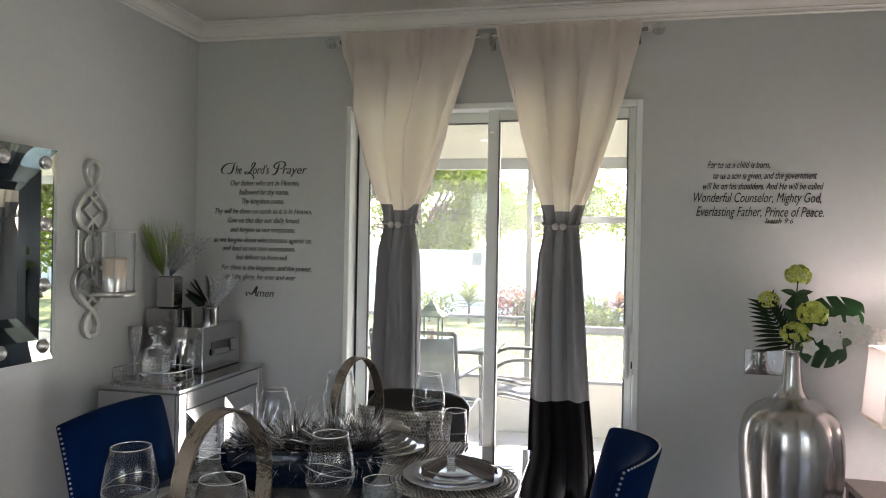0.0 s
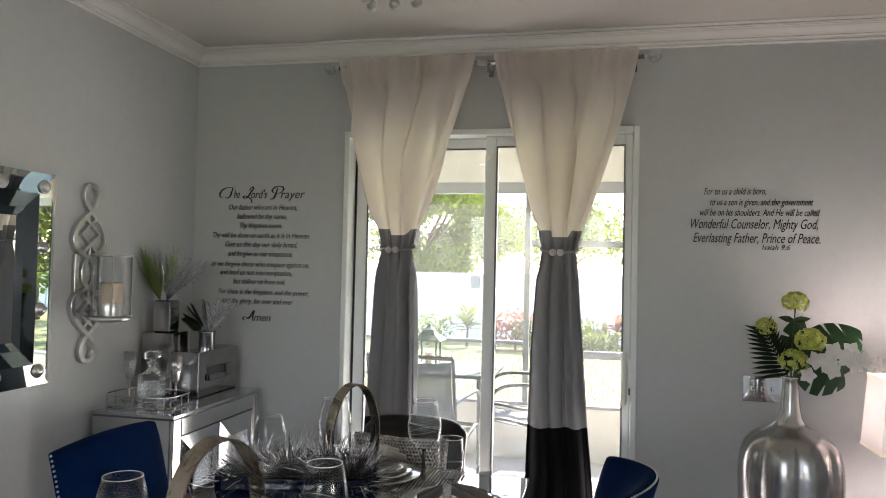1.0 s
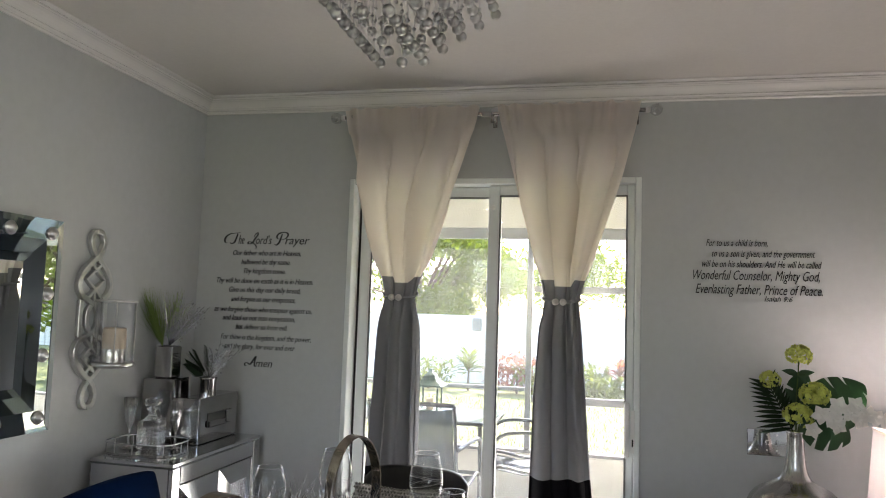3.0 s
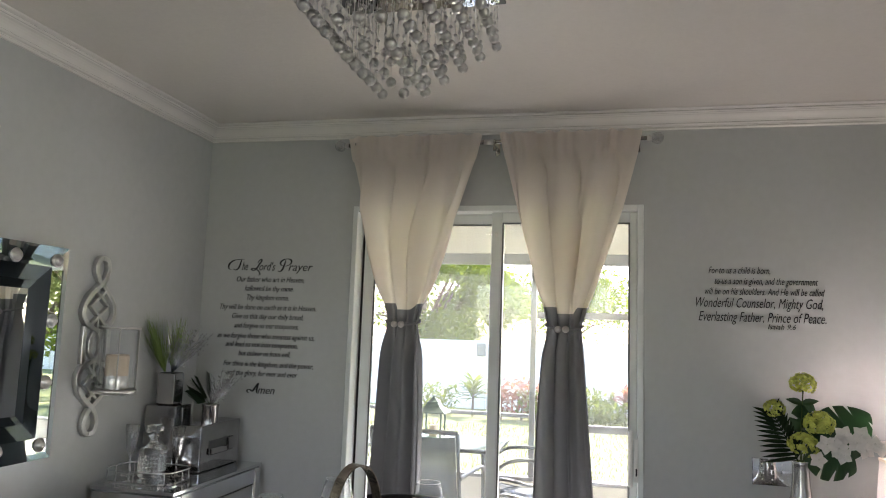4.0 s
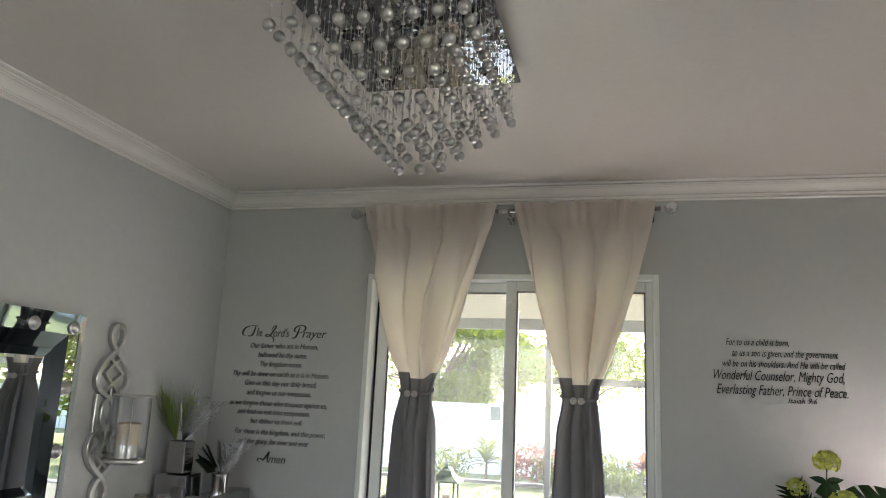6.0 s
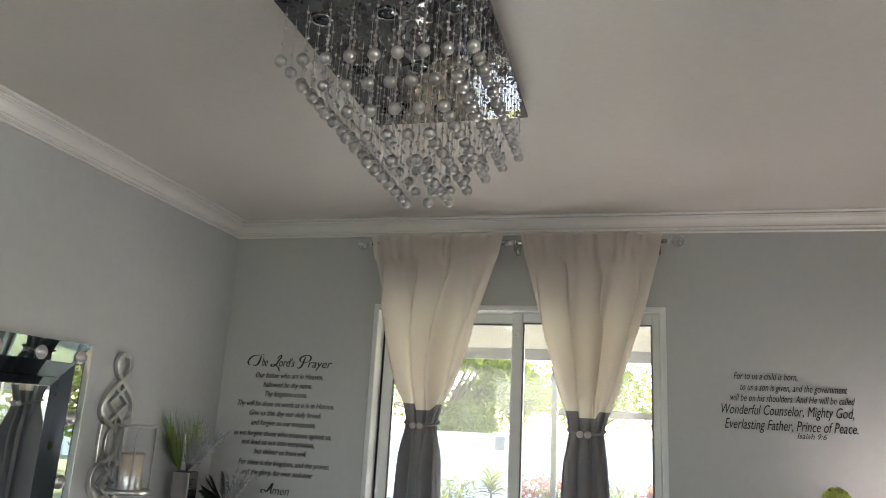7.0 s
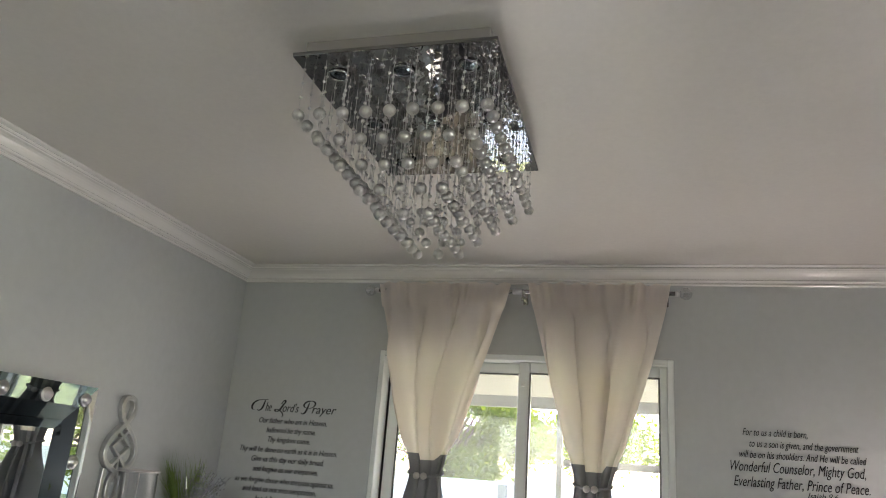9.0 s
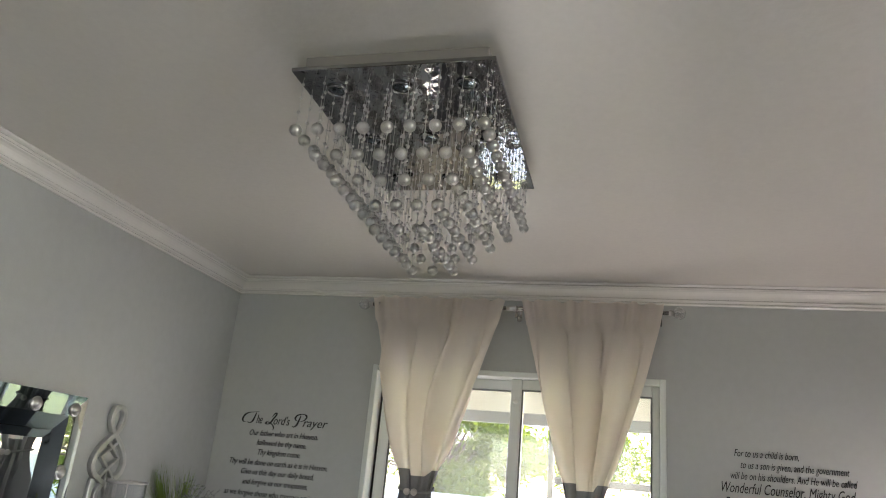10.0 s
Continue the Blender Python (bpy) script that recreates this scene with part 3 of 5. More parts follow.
for words, x0, x1, z, tall in (
        ("For to us a child is born,", 0.691, 0.924, 1.746, 0.040), ("to us a son is given, and the government", 0.714, 1.098, 1.703, 0.040), ("will be on his shoulders. And He will be called", 0.676, 1.122, 1.661, 0.040),
        ("Wonderful Counselor, Mighty God,", 0.642, 1.114, 1.610, 0.056), ("Everlasting Father, Prince of Peace.", 0.651, 1.124, 1.554, 0.056), ("Isaiah 9:6", 0.911, 1.015, 1.527, 0.030)):
    lettering(words, x0, x1, z, tall, verse, 0.35)

# ---- wall plate ----
plate = thing("switch_plate", "polished chrome switch plate on the grey wall", "switch plate")
part("cover", box(0.843, 0.989, NY - 0.008, NY - 0.001, 0.927, 1.029, 0.003, seg=2), CHROME, plate)
for x in (0.880, 0.916, 0.952):
    part("toggle", box(x - 0.005, x + 0.005, NY - 0.016, NY - 0.0082, 0.970, 0.988, 0.002), CHROME, plate)
    for z in (0.950, 1.008):
        part("screw", lathe([(0.003, 0), (0.003, 0.001), (0, 0.0015)], 10), STEEL, plate, m=pose(x, NY - 0.0082, z, 90))

# ---- wall mirror ----
MY1, MZ0, MZ1, MY0 = 2.084, 1.000, 1.715, 1.130
mir = thing("wall_mirror", "wall mirror framed in smoked glass strips with metal studs", "mirror")
part("back_board", box(WX + 0.001, WX + 0.010, MY0 + 0.004, MY1 - 0.004, MZ0 + 0.004, MZ1 - 0.004), GASKET, mir)
part("mirror_glass", box(WX + 0.0105, WX + 0.014, MY0 + 0.148, MY1 - 0.148, MZ0 + 0.148, MZ1 - 0.148), MIRROR, mir)


def strip(inner, outer, x_in, x_out):
    """A bevelled strip between two rectangles' sides, as a solid: inner and outer are pairs of (y, z)."""
    bm = bmesh.new()
    front = [bm.verts.new((x, y, z)) for x, (y, z) in zip((x_in, x_in, x_out, x_out), (inner[0], inner[1], outer[1], outer[0]))]
    back = [bm.verts.new((WX + 0.0105, v.co.y, v.co.z)) for v in front]
    bm.faces.new(front)
    bm.faces.new(back[::-1])
    for i in range(4):
        j = (i + 1) % 4
        bm.faces.new((front[i], back[i], back[j], front[j]))
    bmesh.ops.recalc_face_normals(bm, faces=bm.faces)
    return bm


def rect(d):
    return [(MY0 + d, MZ0 + d), (MY1 - d, MZ0 + d), (MY1 - d, MZ1 - d), (MY0 + d, MZ1 - d)]


for name, d0, d1, x_in, x_out, mat in (("frame_strip", 0.070, 0.0, WX + 0.022, WX + 0.0311, MIRROR), ("inner_strip", 0.122, 0.0705, WX + 0.015, WX + 0.029, SMOKE), ("bead_strip", 0.150, 0.1225, WX + 0.0145, WX + 0.021, SMOKE)):
    a, b = rect(d0), rect(d1)
    for i in range(4):
        j = (i + 1) % 4
        side = TEALM if (mat is MIRROR and i in (0, 2)) else mat
        part(name, strip((a[i], a[j]), (b[i], b[j]), x_in, x_out), side, mir)
stud = mesh_of("stud", lathe([(0.0235, 0), (0.0235, 0.004), (0.021, 0.006), (0.0195, 0.006), (0.018, 0.010), (0.013, 0.016), (0.007, 0.019), (0, 0.020)], 24), STEEL, True)
spots = [(MY1 - 0.048 - 0.178 * i, z) for i in range(6) for z in (MZ0 + 0.046, MZ1 - 0.046)] + [(y, MZ0 + 0.046 + 0.2077 * i) for i in (1, 2) for y in (MY1 - 0.048, MY0 + 0.026)]
for y, z in spots:
    piece("stud", stud, mir, pose(WX + 0.0255, y, z, 0, 90, 0))

# ---- candle sconce ----
sc = thing("wall_sconce", "silver scrollwork wall sconce with a glass candle cylinder", "candle sconce", pose(WX + 0.014, 2.285, 0, 0, 0, 0))


def scroll(points, r=0.0128, lift=0.0):
    """A flat silver bar along points of (across, height), in the wall's plane."""
    bm = bmesh.new()
    pts = [Vector((p[0], p[1])) for p in points]
    rings = []
    for i, p in enumerate(pts):
        d = (pts[min(i + 1, len(pts) - 1)] - pts[max(i - 1, 0)]).normalized()
        n = Vector((-d.y, d.x)) * r
        rings.append([bm.verts.new((x, p.x + n.x * k, p.y + n.y * k)) for x, k in ((-0.012, 1.0), (0.005 + lift, 1.0), (0.007 + lift, 0.75), (0.007 + lift, -0.75), (0.005 + lift, -1.0), (-0.012, -1.0))])
    for a, b in zip(rings, rings[1:]):
        for k in range(6):
            bm.faces.new((a[k], a[(k + 1) % 6], b[(k + 1) % 6], b[k]))
    bm.faces.new(rings[0][::-1])
    bm.faces.new(rings[-1])
    bmesh.ops.recalc_face_normals(bm, faces=bm.faces)
    return bm


MID = 1.377
# half of one end: a loop that crosses itself and opens into a heart, whose hook turns in to a diamond lattice; heights from the middle
strand = [(-0.006, 0.3255), (0.006, 0.3255), (0.024, 0.317), (0.034, 0.290), (0.023, 0.256), (0.0, 0.230), (-0.032, 0.204), (-0.064, 0.174), (-0.083, 0.140), (-0.084, 0.110), (-0.067, 0.084), (-0.040, 0.071)]
lattice = [(-0.040, 0.071), (0.0, 0.108), (0.048, 0.145), (0.0, 0.181), (-0.030, 0.205)]
for flip in (1, -1):
    for side in (1, -1):
        line = smooth_line([(side * y, MID + flip * z, 0) for y, z in strand], 6)
        part("scroll", scroll([(v.x, v.y) for v in line], r=0.0100, lift=0.0006 * side), SATIN, sc)
        part("lattice", scroll([(side * y, MID + flip * z) for y, z in lattice], r=0.0066, lift=-0.002 + 0.0005 * side), SATIN, sc)
        part("lattice", scroll([(side * 0.044, MID + flip * 0.073), (0.0, MID + flip * 0.052)], r=0.0085, lift=-0.0035 + 0.0004 * side), SATIN, sc)
    part("lattice", scroll([(0.0, MID + flip * 0.108), (0.0, MID + flip * 0.055)], r=0.0050, lift=-0.005), SATIN, sc)
for side in (1, -1):
    part("scroll", scroll([(side * 0.064, MID + 0.068), (side * 0.066, MID + 0.03), (side * 0.066, MID - 0.03), (side * 0.064, MID - 0.068)], r=0.0110, lift=-0.0045), SATIN, sc)
    part("scroll", scroll([(v.x, v.y) for v in smooth_line([(0.0, MID + 0.060, 0), (side * 0.025, MID + 0.030, 0), (side * 0.030, MID, 0), (side * 0.025, MID - 0.030, 0), (0.0, MID - 0.060, 0)], 5)], r=0.0105, lift=-0.0055 + 0.0004 * side), SATIN, sc)
part("arm", tube([(0.0, 0.0, 1.235), (0.03, 0.0, 1.222), (0.05, 0.0, 1.214)], 0.007, 8), STEEL, sc, smooth=True)
gx = 0.098
cup = part("cup", lathe([(0, 1.198), (0.040, 1.198), (0.064, 1.204), (0.075, 1.206), (0.076, 1.216), (0.072, 1.220), (0, 1.219)], 36, at=(gx, 0, 0)), STEEL, sc, "silver candle cup", True)
part("glass_cylinder", lathe([(0.0660, 1.221), (0.0660, 1.440), (0.0675, 1.4415), (0.069, 1.440), (0.069, 1.221)], 48, at=(gx, 0, 0)), GLASS, sc, "clear glass hurricane cylinder", True)
ring_pts = [(gx + 0.070 * math.cos(a), 0.070 * math.sin(a), 1.443) for a in [2 * math.pi * i / 48 for i in range(48)]]
part("rim", tube(ring_pts, 0.0042, 8, closed=True), STEEL, sc, smooth=True)
for a in (0.9, 3.14, 5.38):
    part("upright", tube([(gx + 0.0715 * math.cos(a), 0.0715 * math.sin(a), 1.21), (gx + 0.0715 * math.cos(a), 0.0715 * math.sin(a), 1.44)], 0.0024, 6), STEEL, sc)
WAX = material("candle_wax", (0.66, 0.54, 0.42), 0.5, stain=0.08, stain_scale=20, bump=0.001, bump_scale=30)
can = part("candle", lathe([(0, 1.2205), (0.040, 1.2205), (0.041, 1.24), (0.041, 1.338), (0.038, 1.346), (0.030, 1.342), (0, 1.338)], 32, at=(gx, 0, 0)), WAX, sc, "cream pillar candle", True)
part("foil", lathe([(0.0415, 1.2206), (0.0420, 1.222), (0.0420, 1.268), (0.0415, 1.269)], 32, at=(gx, 0, 0)), STEEL, can, "silver band", True)
part("wick", tube([(gx, 0, 1.337), (gx + 0.001, 0.001, 1.356)], 0.0012, 5), INK, can)

# ---- mirrored cabinet ----
BX0, BX1, BY0, BY1, BT = -1.548, -1.208, 2.290, 2.958, 0.868
SPARK = material("crushed_glass", (0.62, 0.63, 0.65), 0.12, 1.0, grain=0.45, grain_scale=160, stain=0.15, bump=0.012, bump_scale=110)
PANELM = material("cabinet_mirror", (0.66, 0.66, 0.67), 0.09, 1.0, stain=0.04, stain_scale=4)
EDGE = material("mirror_edge", (0.10, 0.11, 0.11), 0.3, 0.6)
cab = thing("mirrored_cabinet", "mirrored cabinet with crushed glass door panels", "cabinet")
part("body", box(BX0, BX1 - 0.012, BY0 + 0.004, BY1, 0.06, BT - 0.016), EDGE, cab)
part("top", box(BX0, BX1 + 0.004, BY0 - 0.004, BY1 + 0.003, BT - 0.012, BT, 0.002), PANELM, cab, "mirrored top")
part("top_edge", box(BX0, BX1 - 0.002, BY0 + 0.001, BY1, BT - 0.0158, BT - 0.0122), EDGE, cab)
part("side_panel", box(BX0 + 0.004, BX1 - 0.016, BY0, BY0 + 0.0038, 0.07, BT - 0.018, 0.001), PANELM, cab)
part("corner_strip", box(BX1 - 0.014, BX1 + 0.001, BY0, BY0 + 0.050, 0.07, BT - 0.018, 0.003), PANELM, cab)
part("corner_strip", box(BX1 - 0.014, BX1 + 0.001, BY1 - 0.050, BY1, 0.07, BT - 0.018, 0.003), PANELM, cab)
part("top_strip", box(BX1 - 0.011, BX1 + 0.001, BY0 + 0.052, BY1 - 0.052, BT - 0.082, BT - 0.018, 0.003), PANELM, cab)
for y in (BY0 + 0.02, BY1 - 0.06):
    for x in (BX0 + 0.02, BX1 - 0.06):
        part("foot", box(x, x + 0.04, y, y + 0.04, 0.0, 0.06, 0.003), EDGE, cab)
mid = (BY0 + BY1) / 2
for y0, y1 in ((BY0 + 0.054, mid - 0.002), (mid + 0.002, BY1 - 0.054)):
    z0, z1 = 0.075, BT - 0.088
    d = part("door", box(BX1 - 0.012, BX1 - 0.004, y0, y1, z0, z1), EDGE, cab)
    w = 0.070
    out = [(y0, z0), (y1, z0), (y1, z1), (y0, z1)]
    inn = [(y0 + w, z0 + w), (y1 - w, z0 + w), (y1 - w, z1 - w), (y0 + w, z1 - w)]
    for i in range(4):
        j = (i + 1) % 4
        bm = bmesh.new()
        fr = [bm.verts.new((x, y, z)) for x, (y, z) in zip((BX1 - 0.003, BX1 - 0.003, BX1 + 0.010, BX1 + 0.010), (out[i], out[j], inn[j], inn[i]))]
        bk = [bm.verts.new((BX1 - 0.0038, v.co.y, v.co.z)) for v in fr]
        bm.faces.new(fr)
        bm.faces.new(bk[::-1])
        for k in range(4):
            bm.faces.new((fr[k], bk[k], bk[(k + 1) % 4], fr[(k + 1) % 4]))
        bmesh.ops.recalc_face_normals(bm, faces=bm.faces)
        part("bevel_strip", bm, PANELM, d)
    part("glitter_panel", box(BX1 - 0.003, BX1 + 0.004, y0 + w, y1 - w, z0 + w, z1 - w), SPARK, d, "crushed glass inlay")
    part("knob", ball(0.009, (BX1 + 0.018, y1 - 0.035 if y0 < mid - 0.1 else y0 + 0.035, 0.45), 2), CRYSTAL, d, "glass knob", True)

# ---- things on the cabinet ----
tray = thing("serving_tray", "mirrored oval tray with a low silver rail", "tray", pose(-1.424, 2.452, BT + 0.001))


def oval(rx, ry, n=48):
    return [(rx * abs(math.cos(a)) ** 0.5 * (1 if math.cos(a) >= 0 else -1), ry * abs(math.sin(a)) ** 0.5 * (1 if math.sin(a) >= 0 else -1)) for a in [2 * math.pi * i / n for i in range(n)]]


bm = bmesh.new()
lo = [bm.verts.new((x, y, 0)) for x, y in oval(0.146, 0.098)]
hi = [bm.verts.new((x, y, 0.008)) for x, y in oval(0.148, 0.100)]
bm.faces.new(lo[::-1])
bm.faces.new(hi)
for i in range(48):
    bm.faces.new((lo[i], lo[(i + 1) % 48], hi[(i + 1) % 48], hi[i]))
part("base", bm, PANELM, tray)
part("rail", tube([(x, y, 0.044) for x, y in oval(0.145, 0.097)], 0.003, 6, closed=True), CHROME, tray, smooth=True)
for i in range(0, 48, 6):
    x, y = oval(0.145, 0.097)[i]
    part("post", tube([(x, y, 0.008), (x, y, 0.044)], 0.0028, 6), CHROME, tray)

dec = thing("decanter", "square cut-crystal decanter with a glass stopper", "decanter", pose(-1.424, 2.470, BT + 0.0095, 0, 0, 12))
bm = bmesh.new()
rows = []
for j in range(15):
    z = 0.002 + 0.0078 * j
    w = 0.040 if 0 < j < 14 else 0.036
    ring = []
    for side in range(4):
        for i in range(12):
            q = (-1 + i / 6) * w
            out = w + (0.0035 if i % 2 and j % 2 and 1 < j < 11 else 0.0)
            x, y = ((q, -out), (out, q), (-q, out), (-out, -q))[side]
            ring.append(bm.verts.new((x, y, z)))
    rows.append(ring)
for a, b in zip(rows, rows[1:]):
    for i in range(48):
        bm.faces.new((a[i], a[(i + 1) % 48], b[(i + 1) % 48], b[i]))
bm.faces.new(rows[0][::-1])
bm.faces.new(rows[-1])
part("body", bm, LEADED, dec)
nk = part("neck", lathe([(0, 0.1125), (0.034, 0.1125), (0.020, 0.124), (0.015, 0.132), (0.014, 0.146), (0.021, 0.152), (0.021, 0.156), (0, 0.156)], 20), LEADED, dec, smooth=True)
part("stopper", box(-0.026, 0.026, -0.026, 0.026, 0.166, 0.196, 0.006, lathe([(0.010, 0.1565), (0.012, 0.1665)], 12)), LEADED, dec, "faceted glass stopper")

FLUTE = [(0, 0.0005), (0.030, 0.001), (0.031, 0.003), (0.010, 0.008), (0.0045, 0.016), (0.0042, 0.060), (0.007, 0.070), (0.014, 0.085), (0.021, 0.125), (0.0255, 0.190), (0.0248, 0.190), (0.0202, 0.126), (0.013, 0.088), (0.004, 0.076), (0, 0.075)]


def flute(x, y):
    f = thing("champagne_flute", "fluted clear champagne glass on the mirrored tray", "glass", pose(x, y, BT + 0.0095), "flutes on the tray")
    bm = lathe(FLUTE, 28)
    for v in bm.verts:
        if v.co.z > 0.075:
            a = math.atan2(v.co.y, v.co.x)
            k = 1 + 0.05 * math.cos(7 * a)
            v.co.x, v.co.y = v.co.x * k, v.co.y * k
    part("glass", bm, FLUTEG, f, smooth=True)
    bands = bmesh.new()
    for i in range(7):
        a = 2 * math.pi * i / 7
        tube([(0.0145 * math.cos(a), 0.0145 * math.sin(a), 0.086), (0.0215 * math.cos(a), 0.0215 * math.sin(a), 0.126), (0.0262 * math.cos(a), 0.0262 * math.sin(a), 0.185)], 0.0011, 5, bm=bands)
    part("ribs", bands, CUT, f, smooth=True)
    return f


flute(-1.528, 2.478)
flute(-1.342, 2.506)

tall = thing("silver_vase", "stacked block vase in mirror-silver ceramic", "vase", pose(-1.503, 2.672, BT + 0.001, 0, 0, 4))
CERAM = material("silver_ceramic", (0.36, 0.35, 0.35), 0.12, 1.0, stain=0.12, stain_scale=9, bump=0.0006, bump_scale=25)
part("base_block", box(-0.070, 0.070, -0.065, 0.065, 0, 0.262, 0.006, seg=2), CERAM, tall)
part("inset", box(0.0705, 0.074, -0.030, 0.030, 0.02, 0.225, 0.001), EDGE, tall)
part("notch", box(0.0705, 0.082, -0.034, 0.034, 0.180, 0.255, 0.004, seg=2), CERAM, tall)
bm = box(-0.039, 0.039, -0.039, 0.039, 0.2625, 0.392, 0.005, seg=2)
part("column", bm, CERAM, tall)
# flat dark cap for the shade inside the vase's opening
part("mouth", box(-0.033, 0.033, -0.033, 0.033, 0.3925, 0.394), GASKET, tall)

cas = thing("silver_vase", "low rectangular silver ceramic vase with a cut-out handle", "vase", pose(-1.367, 2.790, BT + 0.001, 0, 0, 0))
part("body", box(-0.050, 0.050, -0.160, 0.160, 0, 0.187, 0.006, seg=2), CERAM, cas)
# raised dark sheet for the shade in the handle's cut-out
part("recess", box(0.0503, 0.053, -0.095, 0.095, 0.060, 0.120, 0.001), EDGE, cas)
part("handle_bar", box(0.0535, 0.062, -0.095, 0.040, 0.062, 0.088, 0.003), CERAM, cas)
part("handle_block", box(0.0535, 0.066, 0.035, 0.095, 0.066, 0.118, 0.004), CERAM, cas)
part("spout", lathe([(0.034, 0.1872), (0.034, 0.250), (0.037, 0.256), (0.037, 0.262), (0.030, 0.262), (0.030, 0.20), (0, 0.20)], 28, at=(0, -0.02, 0)), CERAM, cas, smooth=True)

GREEN_G = leaf_material("faux_grass", (0.17, 0.25, 0.08), 0.3)
DARKG = leaf_material("dark_fern", (0.016, 0.030, 0.016), 0.1)
TINSEL = material("silver_tinsel", (0.58, 0.58, 0.59), 0.16, 1.0, stain=0.2, stain_scale=200)
FROST = material("frosted_glitter", (0.62, 0.63, 0.64), 0.14, 0.95, stain=0.2, stain_scale=200)


def sprig(bm, base, way, length, rnd, beads=9):
    """A wiry twig with glitter beads."""
    way = Vector(way).normalized()
    tip = Vector(base) + way * length
    pts = [Vector(base).lerp(tip, s) + Vector((rnd.uniform(-1, 1), rnd.uniform(-1, 1), 0)) * 0.006 * s for s in (0, 0.35, 0.7, 1)]
    tube(pts, [0.0014, 0.0012, 0.0010, 0.0007], 4, bm=bm)
    for i in range(beads):
        s = 0.3 + 0.7 * (i + rnd.random()) / beads
        p = Vector(base).lerp(tip, s) + Vector((rnd.uniform(-1, 1), rnd.uniform(-1, 1), rnd.uniform(-1, 1))) * 0.013
        ball(rnd.uniform(0.0022, 0.0042), p, 1, bm)


def plant(name, label, m, seed, grass, fern, twigs, grass_h, twig_h):
    rnd = random.Random(seed)
    p = thing(name, label, "plant", m)
    if grass:
        for cx, cy, tilt in grass:
            bm = bmesh.new()
            for i in range(150):
                a = rnd.uniform(0, 6.28)
                s = rnd.uniform(0.05, 0.85)
                leaf(bm, (cx * 0.10, cy * 0.10, 0), (cx * 1.4 + s * math.cos(a) * 0.6, cy * 1.4 + s * math.sin(a) * 0.6, 1), (math.cos(a), math.sin(a), 0.2), grass_h * rnd.uniform(0.55, 1.0) * tilt, 0.0028, rnd.uniform(-0.2, 0.5))
            part("grass_tuft", bm, GREEN_G, p, "green artificial grass")
    if fern:
        bm = bmesh.new()
        for way in fern:
            way = Vector(way)
            tube([(0, 0, 0), way * 0.5, way], 0.0012, 4, bm=bm)
            for i in range(11):
                s = 0.25 + 0.75 * i / 10
                q = way * s
                side = way.cross(Vector((0.6, 0.8, 0.1))).normalized()
                for d in (-1, 1):
                    leaf(bm, q, side * d + way.normalized() * 0.9, (1, 0, 0.3), 0.055 * (1.1 - 0.55 * s), 0.011, 0.2, 3)
        part("fern_leaf", bm, DARKG, p, "dark green fern frond")
    bm = bmesh.new()
    for i in range(twigs):
        a = rnd.uniform(-0.5, 0.9)
        sprig(bm, (0, 0, 0), (0.05 + 0.95 * rnd.random() * math.cos(a), 0.85 * rnd.uniform(-0.7, 1.0), 1), twig_h * rnd.uniform(0.5, 1.0), rnd, 13)
    part("glitter_twig", bm, FROST, p, "silver glitter twigs")
    return p


plant("faux_plant", "green grass and silver glitter twigs in the tall silver vase", pose(-1.503, 2.672, BT + 0.393), 2, [(-0.16, -0.20, 1.0), (-0.02, 0.12, 0.95)], None, 38, 0.27, 0.235)
plant("faux_plant", "dark fern and silver twigs in the low silver vase", pose(-1.367, 2.770, BT + 0.256), 4, None, [(-0.06, -0.05, 0.10), (-0.02, -0.08, 0.115), (-0.09, -0.02, 0.06), (0.0, -0.03, 0.13)], 26, 0.2, 0.20)

# ---- floor vase with flowers ----
vx, vy = 0.953, 2.720
fv = thing("floor_vase", "tall lobed floor vase in brushed silver leaf", "vase", pose(vx, vy, 0.0005))
prof = [(0, 0), (0.085, 0), (0.090, 0.006), (0.100, 0.10), (0.128, 0.28), (0.155, 0.46), (0.170, 0.60), (0.174, 0.70), (0.170, 0.77), (0.155, 0.825), (0.125, 0.860), (0.085, 0.882), (0.055, 0.900), (0.040, 0.925), (0.033, 0.96), (0.029, 1.01), (0.0275, 1.055), (0.030, 1.064), (0.027, 1.066), (0.024, 1.06), (0.023, 0.98), (0, 0.97)]
fine = []
for i in range(len(prof) - 1):
    fine += [(v.x, v.y) for v in smooth_line([(r, z, 0) for r, z in prof[max(0, i - 1):i + 3]], 3)][(3 if i else 0):(6 if i else 3)] if 2 <= i < 16 else [prof[i]]
fine.append(prof[-1])
bm = lathe(fine, 128)
for v in bm.verts:
    a = math.atan2(v.co.y, v.co.x) + 0.044
    lobe = abs(math.sin(a * 4))
    strength = 0.085 * max(0.0, min(1.0, (1.0 - v.co.z) / 0.2)) * min(1.0, v.co.z / 0.2)
    k = 1 - strength * (1 - lobe) ** 1.25
    v.co.x, v.co.y = v.co.x * k, v.co.y * k
part("vase_body", bm, SILVER, fv, smooth=True)
part("rim", tube([(0.0285 * math.cos(2 * math.pi * i / 40), 0.0285 * math.sin(2 * math.pi * i / 40), 1.0645) for i in range(40)], 0.0028, 8, closed=True), CHROME, fv, "polished rolled rim", True)
part("foot_ring", lathe([(0.086, 0.0), (0.096, 0.0), (0.096, 0.010), (0.088, 0.012)], 48), STEEL, fv, smooth=True)

